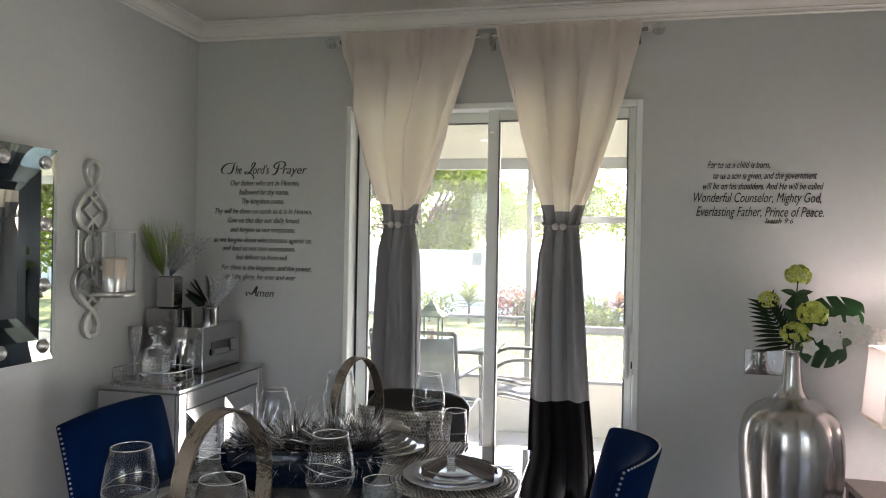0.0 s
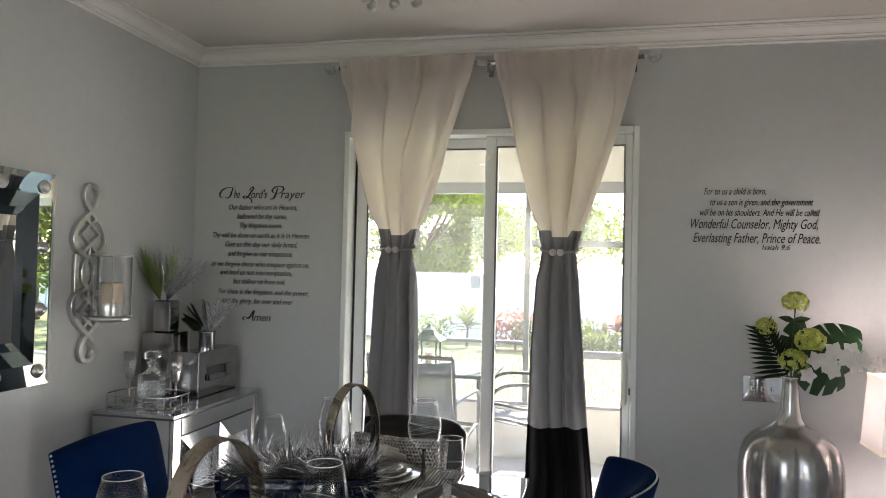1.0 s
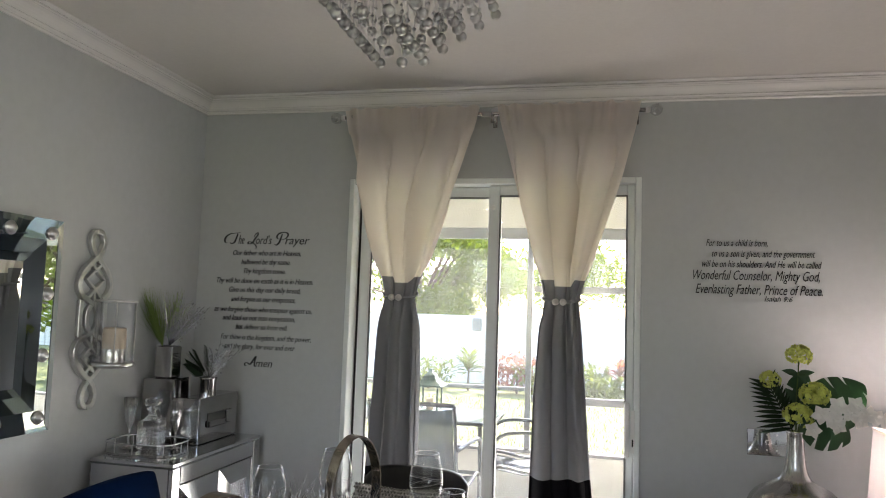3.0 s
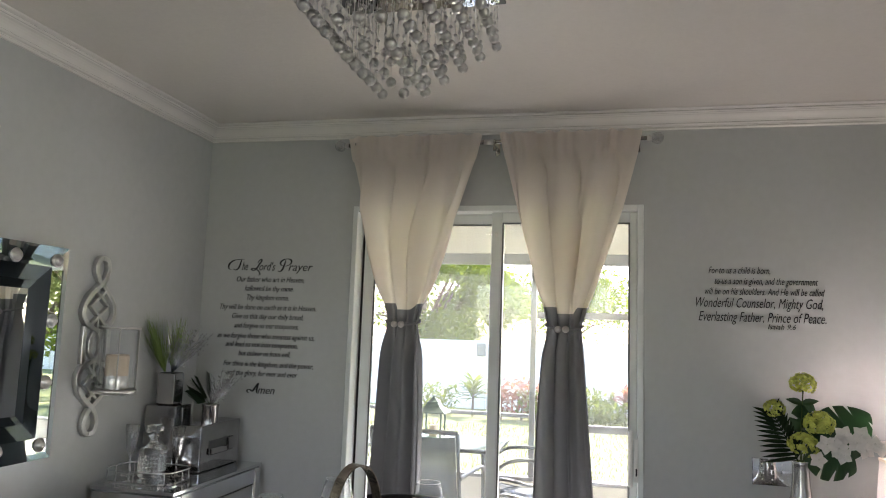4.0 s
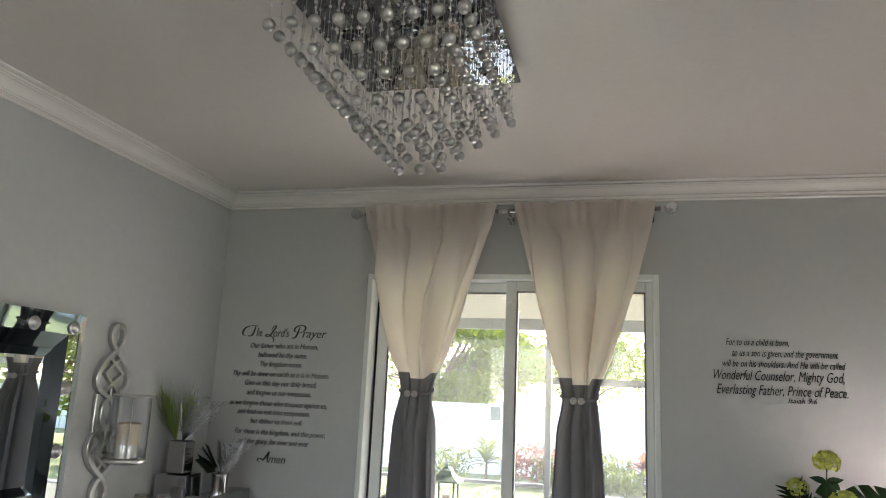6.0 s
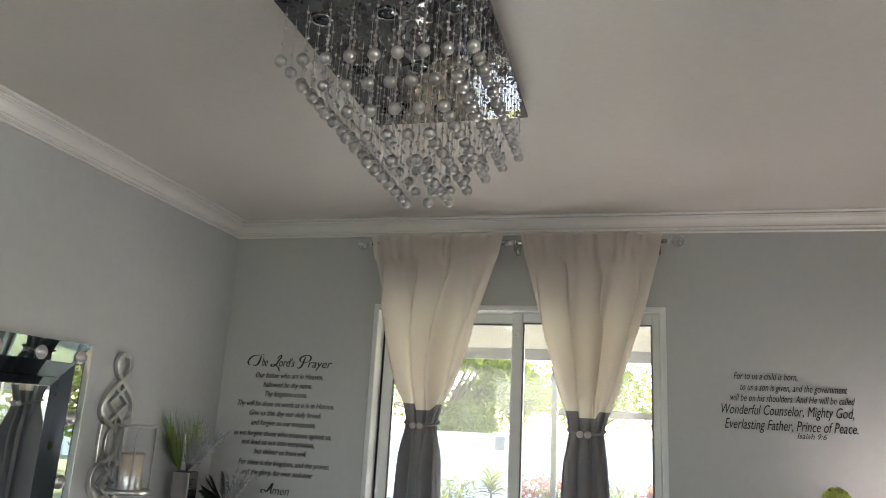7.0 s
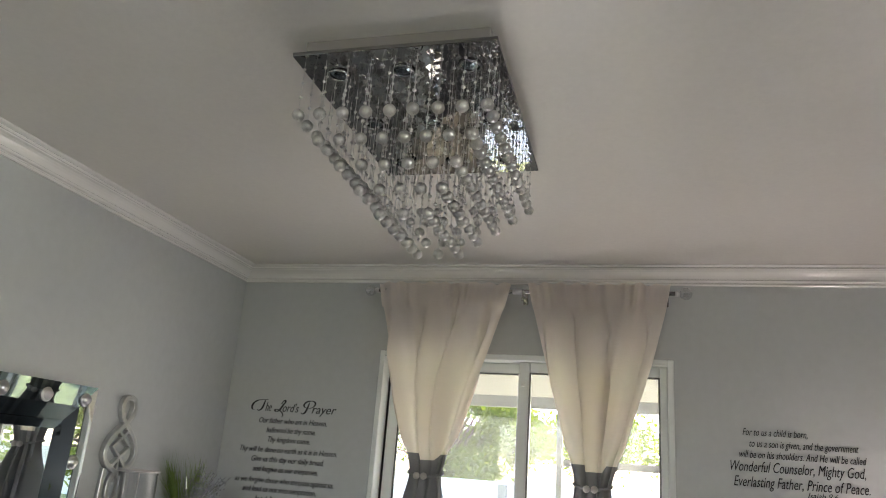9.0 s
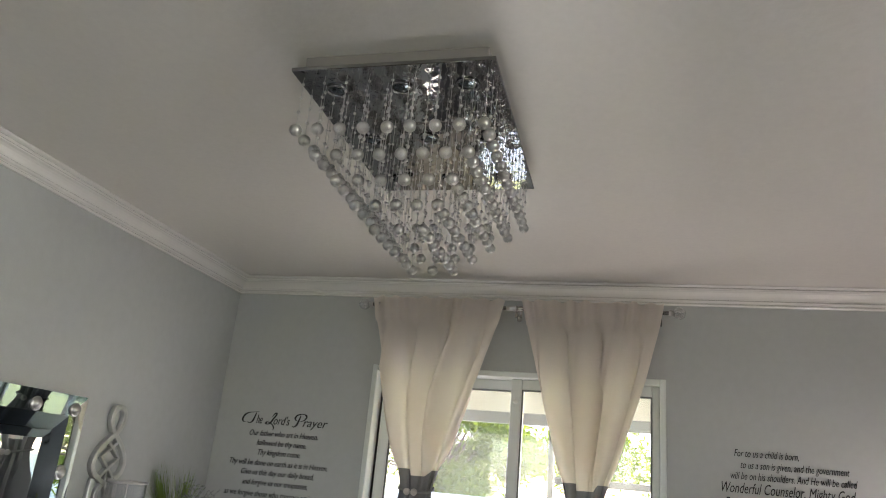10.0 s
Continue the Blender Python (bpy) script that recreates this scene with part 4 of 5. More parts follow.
fl = thing("flower_arrangement", "green hydrangeas, white orchids and monstera leaves in the floor vase", "flowers", pose(vx, vy, 1.066))
LIME = material("hydrangea_petal", (0.42, 0.47, 0.09), 0.6, stain=0.25, stain_scale=60)
ORCH = material("orchid_petal", (0.76, 0.72, 0.69), 0.5, stain=0.08, stain_scale=40)
MONST = material("monstera_leaf", (0.014, 0.055, 0.016), 0.3, stain=0.25, stain_scale=14, spec=0.5)
STEMM = material("flower_stem", (0.05, 0.09, 0.02), 0.6)
rnd = random.Random(11)


def hydrangea(x, y, z, r):
    st = part("stem", tube([(0.0, 0.0, -0.05), (x * 0.3, y * 0.3, z * 0.4), (x, y, z - r * 0.5)], 0.0025, 6), STEMM, fl, smooth=True)
    bm = bmesh.new()
    for i in range(90):
        u, a = rnd.uniform(-0.75, 1), rnd.uniform(0, 6.28)
        n = Vector((math.sqrt(1 - u * u) * math.cos(a), math.sqrt(1 - u * u) * math.sin(a), u * 0.85))
        c = Vector((x, y, z)) + n * r * rnd.uniform(0.82, 1.0)
        t1 = n.cross(Vector((0.3, 0.5, 0.8))).normalized()
        t2 = n.cross(t1).normalized()
        for k in range(4):
            d = t1 * math.cos(k * 1.571 + a) + t2 * math.sin(k * 1.571 + a)
            e = t1 * -math.sin(k * 1.571 + a) + t2 * math.cos(k * 1.571 + a)
            s = r * 0.24
            vs = [bm.verts.new(c), bm.verts.new(c + d * s * 0.6 + e * s * 0.5 + n * 0.002), bm.verts.new(c + d * s + n * 0.003), bm.verts.new(c + d * s * 0.6 - e * s * 0.5 + n * 0.002)]
            bm.faces.new(vs)
    part("blossom", bm, LIME, st, "lime green hydrangea head")


hydrangea(0.014, 0.0, 0.268, 0.044)
hydrangea(-0.080, 0.01, 0.175, 0.036)
hydrangea(0.055, -0.03, 0.135, 0.050)
hydrangea(0.003, -0.03, 0.060, 0.050)


def broad_leaf(base, way, up, length, width, slits):
    """A monstera leaf: lobes along both sides of a midrib."""
    base, way = Vector(base), Vector(way).normalized()
    side = way.cross(Vector(up)).normalized()
    nrm = side.cross(way).normalized()
    bm = bmesh.new()
    n = 40
    for d in (-1, 1):
        prev = None
        for i in range(n + 1):
            s = i / n
            w = width * 0.5 * (math.sin(math.pi * min(1, 0.12 + 0.88 * s) ** 0.85)) ** 0.75
            cut = abs(((s * slits + 0.15 * d) % 1) - 0.5) < 0.09 and 0.12 < s < 0.9
            inner = base + way * length * s - nrm * 0.20 * length * s * s
            lift = nrm * (-0.18 * w)
            outer = inner + side * d * (w * 0.42 if cut else w) + way * 0.16 * w + lift
            row = (bm.verts.new(inner), bm.verts.new(inner.lerp(outer, 0.5) + nrm * 0.06 * w), bm.verts.new(outer))
            if prev:
                bm.faces.new((prev[0], prev[1], row[1], row[0]))
                bm.faces.new((prev[1], prev[2], row[2], row[1]))
            prev = row
    return bm


part("monstera_leaf", broad_leaf((0.055, 0.02, 0.045), (0.62, 0.05, 0.42), (0.15, -1, 0.35), 0.235, 0.19, 5), MONST, fl, "large split green leaf", True)
part("monstera_leaf", broad_leaf((0.02, -0.02, 0.055), (0.75, -0.1, -0.35), (-0.2, -1, 0.25), 0.17, 0.16, 4), MONST, fl, "large split green leaf", True)
part("monstera_leaf", broad_leaf((0.0, 0.02, 0.09), (0.35, 0.05, 0.8), (0.2, -1, 0.2), 0.13, 0.09, 2), MONST, fl, "green leaf", True)
bm = bmesh.new()
for i in range(12):
    s = i / 11
    q = Vector((-0.012, 0, 0.01)).lerp(Vector((-0.085, 0.0, 0.155)), s)
    leaf(bm, q, (-1.0, -0.15, -0.15 + 0.55 * s), (0.1, -1, 0.6), 0.115 * (1 - 0.35 * s), 0.016, 0.12)
    leaf(bm, q, (0.35, -0.1, 1.0), (0.1, -1, 0.2), 0.065, 0.013, 0.1)
tube([(0, 0, -0.02), (-0.012, 0, 0.01), (-0.085, 0.0, 0.155)], 0.002, 5, bm=bm)
part("palm_leaf", bm, DARKG, fl, "dark narrow palm frond")
bm = bmesh.new()
for x, z, a in ((-0.035, 0.215, 2.6), (0.05, 0.215, 0.5), (0.005, 0.178, -1.2)):
    leaf(bm, (0.01, 0, 0.20), (math.cos(a), -0.2, math.sin(a) * 0.5), (0, -1, 0.5), 0.055, 0.026, 0.2)
part("stem_leaf", bm, MONST, fl, "small leaves below the bloom")
orch_stem = part("orchid_stem", tube([(0.0, -0.02, 0.0), (0.06, -0.05, 0.075), (0.15, -0.06, 0.100), (0.23, -0.06, 0.075), (0.285, -0.06, 0.05)], 0.0022, 6), STEMM, fl, smooth=True)
for i, (x, z, r) in enumerate(((0.038, 0.018, 0.026), (0.062, 0.072, 0.030), (0.095, 0.062, 0.030), (0.118, 0.105, 0.030), (0.112, 0.040, 0.028), (0.150, 0.085, 0.030), (0.172, 0.110, 0.028), (0.182, 0.062, 0.028), (0.205, 0.085, 0.026), (0.232, 0.070, 0.028), (0.262, 0.062, 0.026), (0.278, 0.080, 0.022))):
    bm = bmesh.new()
    for k in range(5):
        a = k * 2 * math.pi / 5 + i * 0.8
        leaf(bm, (x, -0.075 - 0.012 * (i % 3), z), (math.cos(a), -0.25 + 0.12 * rnd.random(), math.sin(a)), (0, -1, 0.1), r * 1.15, r * 1.05, 0.25, 3)
    ball(0.004, (x, -0.082 - 0.012 * (i % 3), z), 1, bm)
    part("orchid_bloom", bm, ORCH, orch_stem, "white orchid bloom", True)

# ---- side table and lamp ----
DARKW = material("dark_wood", (0.045, 0.035, 0.03), 0.35, grain=0.2, grain_scale=25, bump=0.0004)
st = thing("side_table", "small dark wooden side table under the lamp", "table", pose(1.40, 2.69, 0))
part("tabletop", box(-0.22, 0.22, -0.22, 0.22, 0.545, 0.57, 0.004, seg=2), DARKW, st)
for x in (-0.19, 0.19):
    for y in (-0.19, 0.19):
        part("leg", box(x - 0.02, x + 0.02, y - 0.02, y + 0.02, 0, 0.5445, 0.003), DARKW, st)
tl = thing("table_lamp", "lit table lamp with a square white linen shade", "lamp", pose(1.385, 2.705, 0.5705))
LINEN = cloth("shade_linen", (0.72, 0.69, 0.69), 0.075, glow=(0.80, 0.76, 0.74))
part("base", lathe([(0, 0), (0.07, 0), (0.072, 0.008), (0.03, 0.02), (0.035, 0.08), (0.055, 0.14), (0.035, 0.20), (0.014, 0.24), (0.012, 0.27), (0, 0.27)], 28), SILVER, tl, smooth=True)
bm = bmesh.new()
lo = [bm.verts.new((x * 0.178, y * 0.100, 0.265)) for x, y in ((-1, -1), (1, -1), (1, 1), (-1, 1))]
hi = [bm.verts.new((x * 0.160, y * 0.088, 0.512)) for x, y in ((-1, -1), (1, -1), (1, 1), (-1, 1))]
for i in range(4):
    bm.faces.new((lo[i], lo[(i + 1) % 4], hi[(i + 1) % 4], hi[i]))
sh = part("shade", bm, LINEN, tl, "white linen shade")
for z, kx, ky in ((0.266, 0.178, 0.100), (0.511, 0.160, 0.088)):
    bm = box(-kx - 0.002, kx + 0.002, -ky - 0.002, -ky, z - 0.005, z + 0.005)
    box(-kx - 0.002, kx + 0.002, ky, ky + 0.002, z - 0.005, z + 0.005, bm=bm)
    box(-kx - 0.002, -kx, -ky, ky, z - 0.005, z + 0.005, bm=bm)
    box(kx, kx + 0.002, -ky, ky, z - 0.005, z + 0.005, bm=bm)
    part("shade_trim", bm, WHITE_CLOTH, sh)

# ---- dining table ----
TX0, TX1, TY0, TY1, TZ = -0.885, 0.073, 0.62, 2.305, 0.75
TOPM = material("dark_glass_top", (0.060, 0.070, 0.078), 0.04, 0.0, stain=0.1, spec=1.0, coat=1.0)
tb = thing("dining_table", "dining table with a dark polished glass top", "table")
part("tabletop", box(TX0, TX1, TY0, TY1, TZ - 0.018, TZ, 0.003, seg=2), TOPM, tb)
part("rim", box(TX0 + 0.02, TX1 - 0.02, TY0 + 0.02, TY1 - 0.02, TZ - 0.085, TZ - 0.0185, 0.003), PANELM, tb, "mirrored apron")
for x in (TX0 + 0.03, TX1 - 0.11):
    for y in (TY0 + 0.03, TY1 - 0.11):
        part("leg", box(x, x + 0.08, y, y + 0.08, 0.0, TZ - 0.0855, 0.004), PANELM, tb)

GLIT = material("glitter_weave", (0.40, 0.39, 0.38), 0.28, 0.85, grain=0.6, grain_scale=140, stain=0.15, bump=0.006, bump_scale=150)
BEAD = material("silver_bead", (0.52, 0.51, 0.50), 0.16, 1.0, stain=0.5, stain_scale=120)
rn = tagged(part("table_runner", box(-0.60, -0.22, 0.68, 2.02, TZ + 0.0005, TZ + 0.0035, 0.001), GLIT), "silver glitter table runner", "table runner")


def placemat(x, y, rz, round_one):
    if round_one:
        p = part("placemat", lathe([(0, 0), (0.185, 0), (0.188, 0.002), (0.185, 0.004), (0, 0.004)], 48), GLIT, m=pose(x, y, TZ + 0.0045))
        beads = bmesh.new()
        for k in range(8, 17):
            n = round(2 * math.pi * k / 1.05)
            for i in range(n):
                a = 2 * math.pi * i / n
                ball(0.0042, (0.0111 * k * math.cos(a), 0.0111 * k * math.sin(a), 0.0045), 1, beads)
        part("bead_weave", beads, BEAD, p, "silver glass beads")
    else:
        bm = box(-0.20, 0.20, -0.14, 0.14, 0, 0.003, 0.001)
        p = part("placemat", bm, GLIT, m=pose(x, y, TZ + 0.0045, 0, 0, rz))
        beads = bmesh.new()
        for i in range(36):
            for j in range(26):
                ball(0.0045, (-0.1925 + 0.011 * i, -0.1375 + 0.011 * j, 0.004), 1, beads)
        part("bead_weave", beads, BEAD, p, "silver glass beads")
    return tagged(p, "silver beaded placemat on the dining table", "placemat", "placemats")


PORC = material("white_porcelain", (0.43, 0.425, 0.415), 0.12, stain=0.03, coat=0.5)
TAUPE = cloth("taupe_napkin", (0.16, 0.14, 0.13), 0.05, sheen=0.3)
PALEN = cloth("pale_napkin", (0.55, 0.54, 0.53), 0.1)


def dish(x, y, z, r, label, m=PORC):
    bm = lathe([(0, 0), (r * 0.62, 0), (r * 0.66, 0.003), (r * 0.97, 0.013), (r, 0.0145), (r * 0.985, 0.0165), (r * 0.66, 0.0075), (r * 0.6, 0.005), (0, 0.005)], 64)
    return tagged(part("plate", bm, m, m=pose(x, y, z), smooth=True), label, "plate", "place settings")


def napkin(x, y, z, turn, mat, ring=True):
    nk = thing("napkin", "folded napkin gathered in a beaded silver ring" if ring else "pale napkin folded into a fan", "napkin", pose(x, y, z, 0, 0, turn))
    for side, reach, spread in ((-1, 0.070, 0.030), (1, 0.112, 0.046)):
        bm = bmesh.new()
        rows = []
        for i in range(15):
            t = i / 14
            w = 0.012 + spread * t ** 0.7
            row = []
            for j in range(31):
                u = j / 30 * 2 - 1
                fold = 0.011 * math.sin(8.5 * u + 1.4 * side + 1.5 * t) + 0.005 * math.sin(17 * u + 3 * t + side)
                drape = 0.018 * (1 - t) * (1 - u * u) - 0.020 * t ** 1.6 - 0.014 * t * max(0.0, -u)
                x_off = 0.010 + reach * t * (1 - 0.16 * u * u) + 0.006 * math.sin(6 * u + side) * t
                row.append(bm.verts.new((side * x_off, u * w - 0.012 * t * (side > 0), 0.026 + fold * (0.35 + 0.65 * t) * 0.9 + drape)))
            rows.append(row)
        for r0, r1 in zip(rows, rows[1:]):
            for j in range(30):
                bm.faces.new((r0[j], r0[j + 1], r1[j + 1], r1[j]))
        ob = part("fold", bm, mat, nk, smooth=True)
        sol = ob.modifiers.new("thick", "SOLIDIFY")
        sol.thickness = 0.004
    if ring:
        rg = bmesh.new()
        for q in range(5):
            for i in range(22):
                a = 2 * math.pi * i / 22
                ball(0.0028, (-0.010 + 0.005 * q, 0.021 * math.cos(a), 0.024 + 0.021 * math.sin(a)), 1, rg)
        part("napkin_ring", rg, TINSEL, nk, "beaded silver ring")
    return nk


placemat(-0.112, 1.925, 0, True)
dish(-0.112, 1.925, TZ + 0.009, 0.144, "large white charger plate")
dish(-0.112, 1.925, TZ + 0.0185, 0.118, "white dinner plate on a charger")
dish(-0.112, 1.925, TZ + 0.0275, 0.086, "white salad plate on a dinner plate")
napkin(-0.115, 1.905, TZ + 0.033, 12, TAUPE)
placemat(-0.335, 2.155, 0, False)
dish(-0.395, 2.150, TZ + 0.009, 0.140, "large white charger plate")
dish(-0.395, 2.150, TZ + 0.0185, 0.112, "white dinner plate on a charger")
dish(-0.395, 2.150, TZ + 0.0275, 0.085, "white salad plate on a dinner plate")
bowl = thing("small_bowl", "small white bowl with a dark fret band", "bowl", pose(-0.435, 2.165, TZ + 0.0345))
part("bowl_body", lathe([(0, 0), (0.026, 0), (0.038, 0.012), (0.044, 0.038), (0.042, 0.038), (0.034, 0.012), (0, 0.004)], 36), PORC, bowl, smooth=True)
for i in range(16):
    a = 2 * math.pi * i / 16
    part("fret", box(-0.006, 0.006, -0.001, 0.001, 0.0, 0.010), INK, bowl, m=pose(0.0425 * math.cos(a), 0.0425 * math.sin(a), 0.020, 0, 0, 90 + math.degrees(a)))
napkin(-0.435, 2.165, TZ + 0.052, 60, PALEN, False)
dish(-0.775, 2.020, TZ + 0.001, 0.100, "white side plate near the table's edge")
napkin(-0.775, 2.020, TZ + 0.010, 70, TAUPE)
placemat(-0.690, 1.520, 0, True)
dish(-0.690, 1.520, TZ + 0.009, 0.144, "large white charger plate")
napkin(-0.690, 1.520, TZ + 0.018, 50, TAUPE)


def cutlery(x, y, turn, kind_name):
    c = thing(kind_name, "polished steel " + kind_name + " on the table", "cutlery", pose(x, y, TZ + 0.003, 0, 0, turn), "cutlery")
    bm = box(-0.0035, 0.0035, -0.10, 0.02, 0, 0.003, 0.001)
    if kind_name == "knife":
        box(-0.008, 0.006, 0.0205, 0.115, 0.0004, 0.0022, 0.0008, bm=bm)
    else:
        box(-0.010, 0.010, 0.0205, 0.050, 0.0004, 0.003, 0.001, bm=bm)
        for d in (-0.008, -0.0027, 0.0027, 0.008):
            box(d - 0.0014, d + 0.0014, 0.0505, 0.095, 0.001, 0.003, 0.0004, bm=bm)
    part("blade", bm, CHROME, c)
    return c


cutlery(-0.052, 2.062, 96, "knife")
cutlery(-0.060, 2.088, 96, "fork")
coaster = tagged(part("coaster", box(-0.055, 0.055, -0.055, 0.055, 0, 0.006, 0.001), PANELM, m=pose(-0.178, 2.150, TZ + 0.001, 0, 0, 12)), "square mirrored coaster under the glasses", "coaster")

WINE = [(0, 0.0005), (0.036, 0.001), (0.037, 0.0025), (0.015, 0.006), (0.0055, 0.014), (0.0046, 0.030), (0.0046, 0.105), (0.0075, 0.116), (0.026, 0.125), (0.044, 0.145), (0.0515, 0.172), (0.0515, 0.195), (0.0455, 0.235), (0.0372, 0.272), (0.0365, 0.272), (0.0446, 0.235), (0.0505, 0.195), (0.0505, 0.172), (0.043, 0.147), (0.025, 0.129), (0, 0.124)]
TUMB = [(0, 0.0005), (0.026, 0.001), (0.029, 0.006), (0.037, 0.05), (0.040, 0.085), (0.038, 0.138), (0.0372, 0.138), (0.0390, 0.085), (0.036, 0.052), (0.027, 0.014), (0, 0.013)]


def glass_thing(name, label, prof, m, swirl_z, rim_r, top, stem):
    g = thing(name, label, "glass", m, "glasses on the dining table")
    part("glass", lathe(prof, 48), GLASS, g, smooth=True)
    part("silver_rim", tube([(rim_r * math.cos(2 * math.pi * i / 48), rim_r * math.sin(2 * math.pi * i / 48), top) for i in range(48)], 0.0012, 6, closed=True), CHROME, g, "silver rim", True)
    for q, (z, amp) in enumerate(swirl_z):
        pts = []
        for i in range(60):
            a = 2 * math.pi * i / 60
            zz = z + amp * math.sin(a + 2.1 * q)
            r = next(r0 + (r1 - r0) * (zz - z0) / (z1 - z0) for (r0, z0), (r1, z1) in zip(prof[1:], prof[2:]) if z1 > z0 and z0 <= zz <= z1)
            pts.append((r * math.cos(a) * 1.004, r * math.sin(a) * 1.004, zz))
        part("etched_line", tube(pts, 0.0004, 4, closed=True), ETCH, g)
    if stem:
        part("stem", lathe([(0.0056, 0.014), (0.0052, 0.03), (0.0062, 0.060), (0.0052, 0.09), (0.0062, 0.114)], 16), RODM, g, "silver stem", True)
    return g


ETCH = material("etched_glass", (0.5, 0.51, 0.52), 0.4, stain=0)
for x, y, tall in ((-0.600, 1.177, 0.94), (-0.336, 1.053, 0.94), (-0.268, 1.376, 0.94), (-0.704, 2.020, 0.74), (-0.512, 2.079, 0.94), (-0.235, 2.119, 0.94)):
    on = 0.007 if y > 2.08 and x > -0.3 else 0.004
    glass_thing("wine_glass", "clear wine glass with a silver rim and etched lines", WINE, pose(x, y, TZ + on + 0.0005, 0, 0, 40 * x * 10) @ Matrix.Diagonal((1, 1, tall, 1)), ((0.175, 0.010), (0.190, 0.014)), 0.0369, 0.272, True)
for x, y in ((-0.159, 2.160), (-0.185, 1.465), (-0.52, 1.20), (-0.800, 1.800)):
    glass_thing("tumbler", "clear water tumbler with a silver rim", TUMB, pose(x, y, TZ + (0.0075 if y > 2.1 else 0.0045), 0, 0, 300 * x), ((0.05, 0.010), (0.065, 0.012)), 0.0376, 0.138, False)

# ---- centrepiece ----
NAVY = material("navy_lacquer", (0.0003, 0.004, 0.016), 0.07, 0.0, stain=0.15, coat=0.1, spec=0.3)
HAMMER = material("hammered_metal", (0.43, 0.36, 0.295), 0.17, 1.0, grain=0.05, grain_scale=40, stain=0.12, bump=0.0020, bump_scale=70)
cp = thing("centrepiece_bowl", "navy lacquered trough bowl on the glitter runner", "bowl", pose(-0.515, 1.815, TZ + 0.004, 0, 0, 12))
bm = bmesh.new()
rings = []
for sc_, z in ((0.84, 0.0), (0.94, 0.02), (1.0, 0.055), (1.0, 0.102), (0.965, 0.105), (0.95, 0.08), (0.90, 0.070)):
    rings.append([bm.verts.new((x * sc_, y * sc_, z)) for x, y in oval(0.222, 0.085, 56)])
for a, b in zip(rings, rings[1:]):
    for i in range(56):
        bm.faces.new((a[i], a[(i + 1) % 56], b[(i + 1) % 56], b[i]))
bm.faces.new(rings[0][::-1])
bm.faces.new(rings[-1])
part("bowl_body", bm, NAVY, cp, smooth=True)


def hoop(x, y, turn, radius, half, label):
    """A hammered oval band that stands on the table on a small foot."""
    hp = thing("metal_hoop", label, "ornament", pose(x, y, TZ + 0.004, 0, 0, turn), "hammered hoops")
    bm = bmesh.new()
    n, rings = 120, []
    rnd = random.Random(int(turn))
    for i in range(n):
        a = 2 * math.pi * i / n
        k = 1 + rnd.uniform(-0.0015, 0.0015)
        rings.append([bm.verts.new((math.cos(a) * (radius + o) * k, d * half, 0.172 + math.sin(a) * (0.152 + o) * k)) for d, o in ((-1, 0.0), (1, 0.0), (1, 0.004), (-1, 0.004))])
    for i in range(n):
        a, b = rings[i], rings[(i + 1) % n]
        for q in range(4):
            bm.faces.new((a[q], a[(q + 1) % 4], b[(q + 1) % 4], b[q]))
    bmesh.ops.recalc_face_normals(bm, faces=bm.faces)
    part("band", bm, HAMMER, hp)
    part("foot", box(-0.045, 0.045, -0.035, 0.035, 0.0, 0.018, 0.004), HAMMER, hp)


hoop(-0.434, 1.236, 68, 0.102, 0.023, "hammered metal hoop beside the wine glasses")
hoop(-0.408, 1.950, 60, 0.086, 0.019, "hammered metal hoop behind the navy bowl")


def tinsel_ball(x, y, z, r, seed, n):
    rnd = random.Random(seed)
    bm = bmesh.new()
    for i in range(n):
        u, a = rnd.uniform(-0.02, 1), rnd.uniform(0, 6.28)
        d = Vector((math.sqrt(1 - u * u) * math.cos(a), math.sqrt(1 - u * u) * math.sin(a), u))
        leaf(bm, d * r * 0.08, d, (rnd.uniform(-1, 1), rnd.uniform(-1, 1), rnd.uniform(-1, 1)), r * rnd.uniform(0.70, 1.15), 0.0038, rnd.uniform(-0.55, 0.65), 4)
    return tagged(part("tinsel_pick", bm, TINSEL, m=pose(x, y, z)), "spiky silver tinsel ball in the navy bowl", "ornament", "tinsel balls")


for i, (x, y, z, r) in enumerate(((-0.64, 1.79, 0.828, 0.120), (-0.535, 1.805, 0.830, 0.125), (-0.43, 1.83, 0.830, 0.130), (-0.365, 1.845, 0.828, 0.120))):
    tinsel_ball(x, y, z, r, i + 20, 420)


# ---- chairs ----
VELVET = material("navy_velvet", (0.0008, 0.0115, 0.050), 0.85, grain=0.12, grain_scale=160, stain=0.4, stain_scale=4, sheen=0.0, bump=0.0004, bump_scale=400, spec=0.04)
LEATHER = material("black_leather", (0.010, 0.0095, 0.010), 0.32, stain=0.15, bump=0.0008, bump_scale=120)


NAIL = mesh_of("nailhead", ball(0.0038, sub=1), STEEL, True)
NAIL_SMALL = mesh_of("nailhead", ball(0.0030, sub=1), STEEL, True)


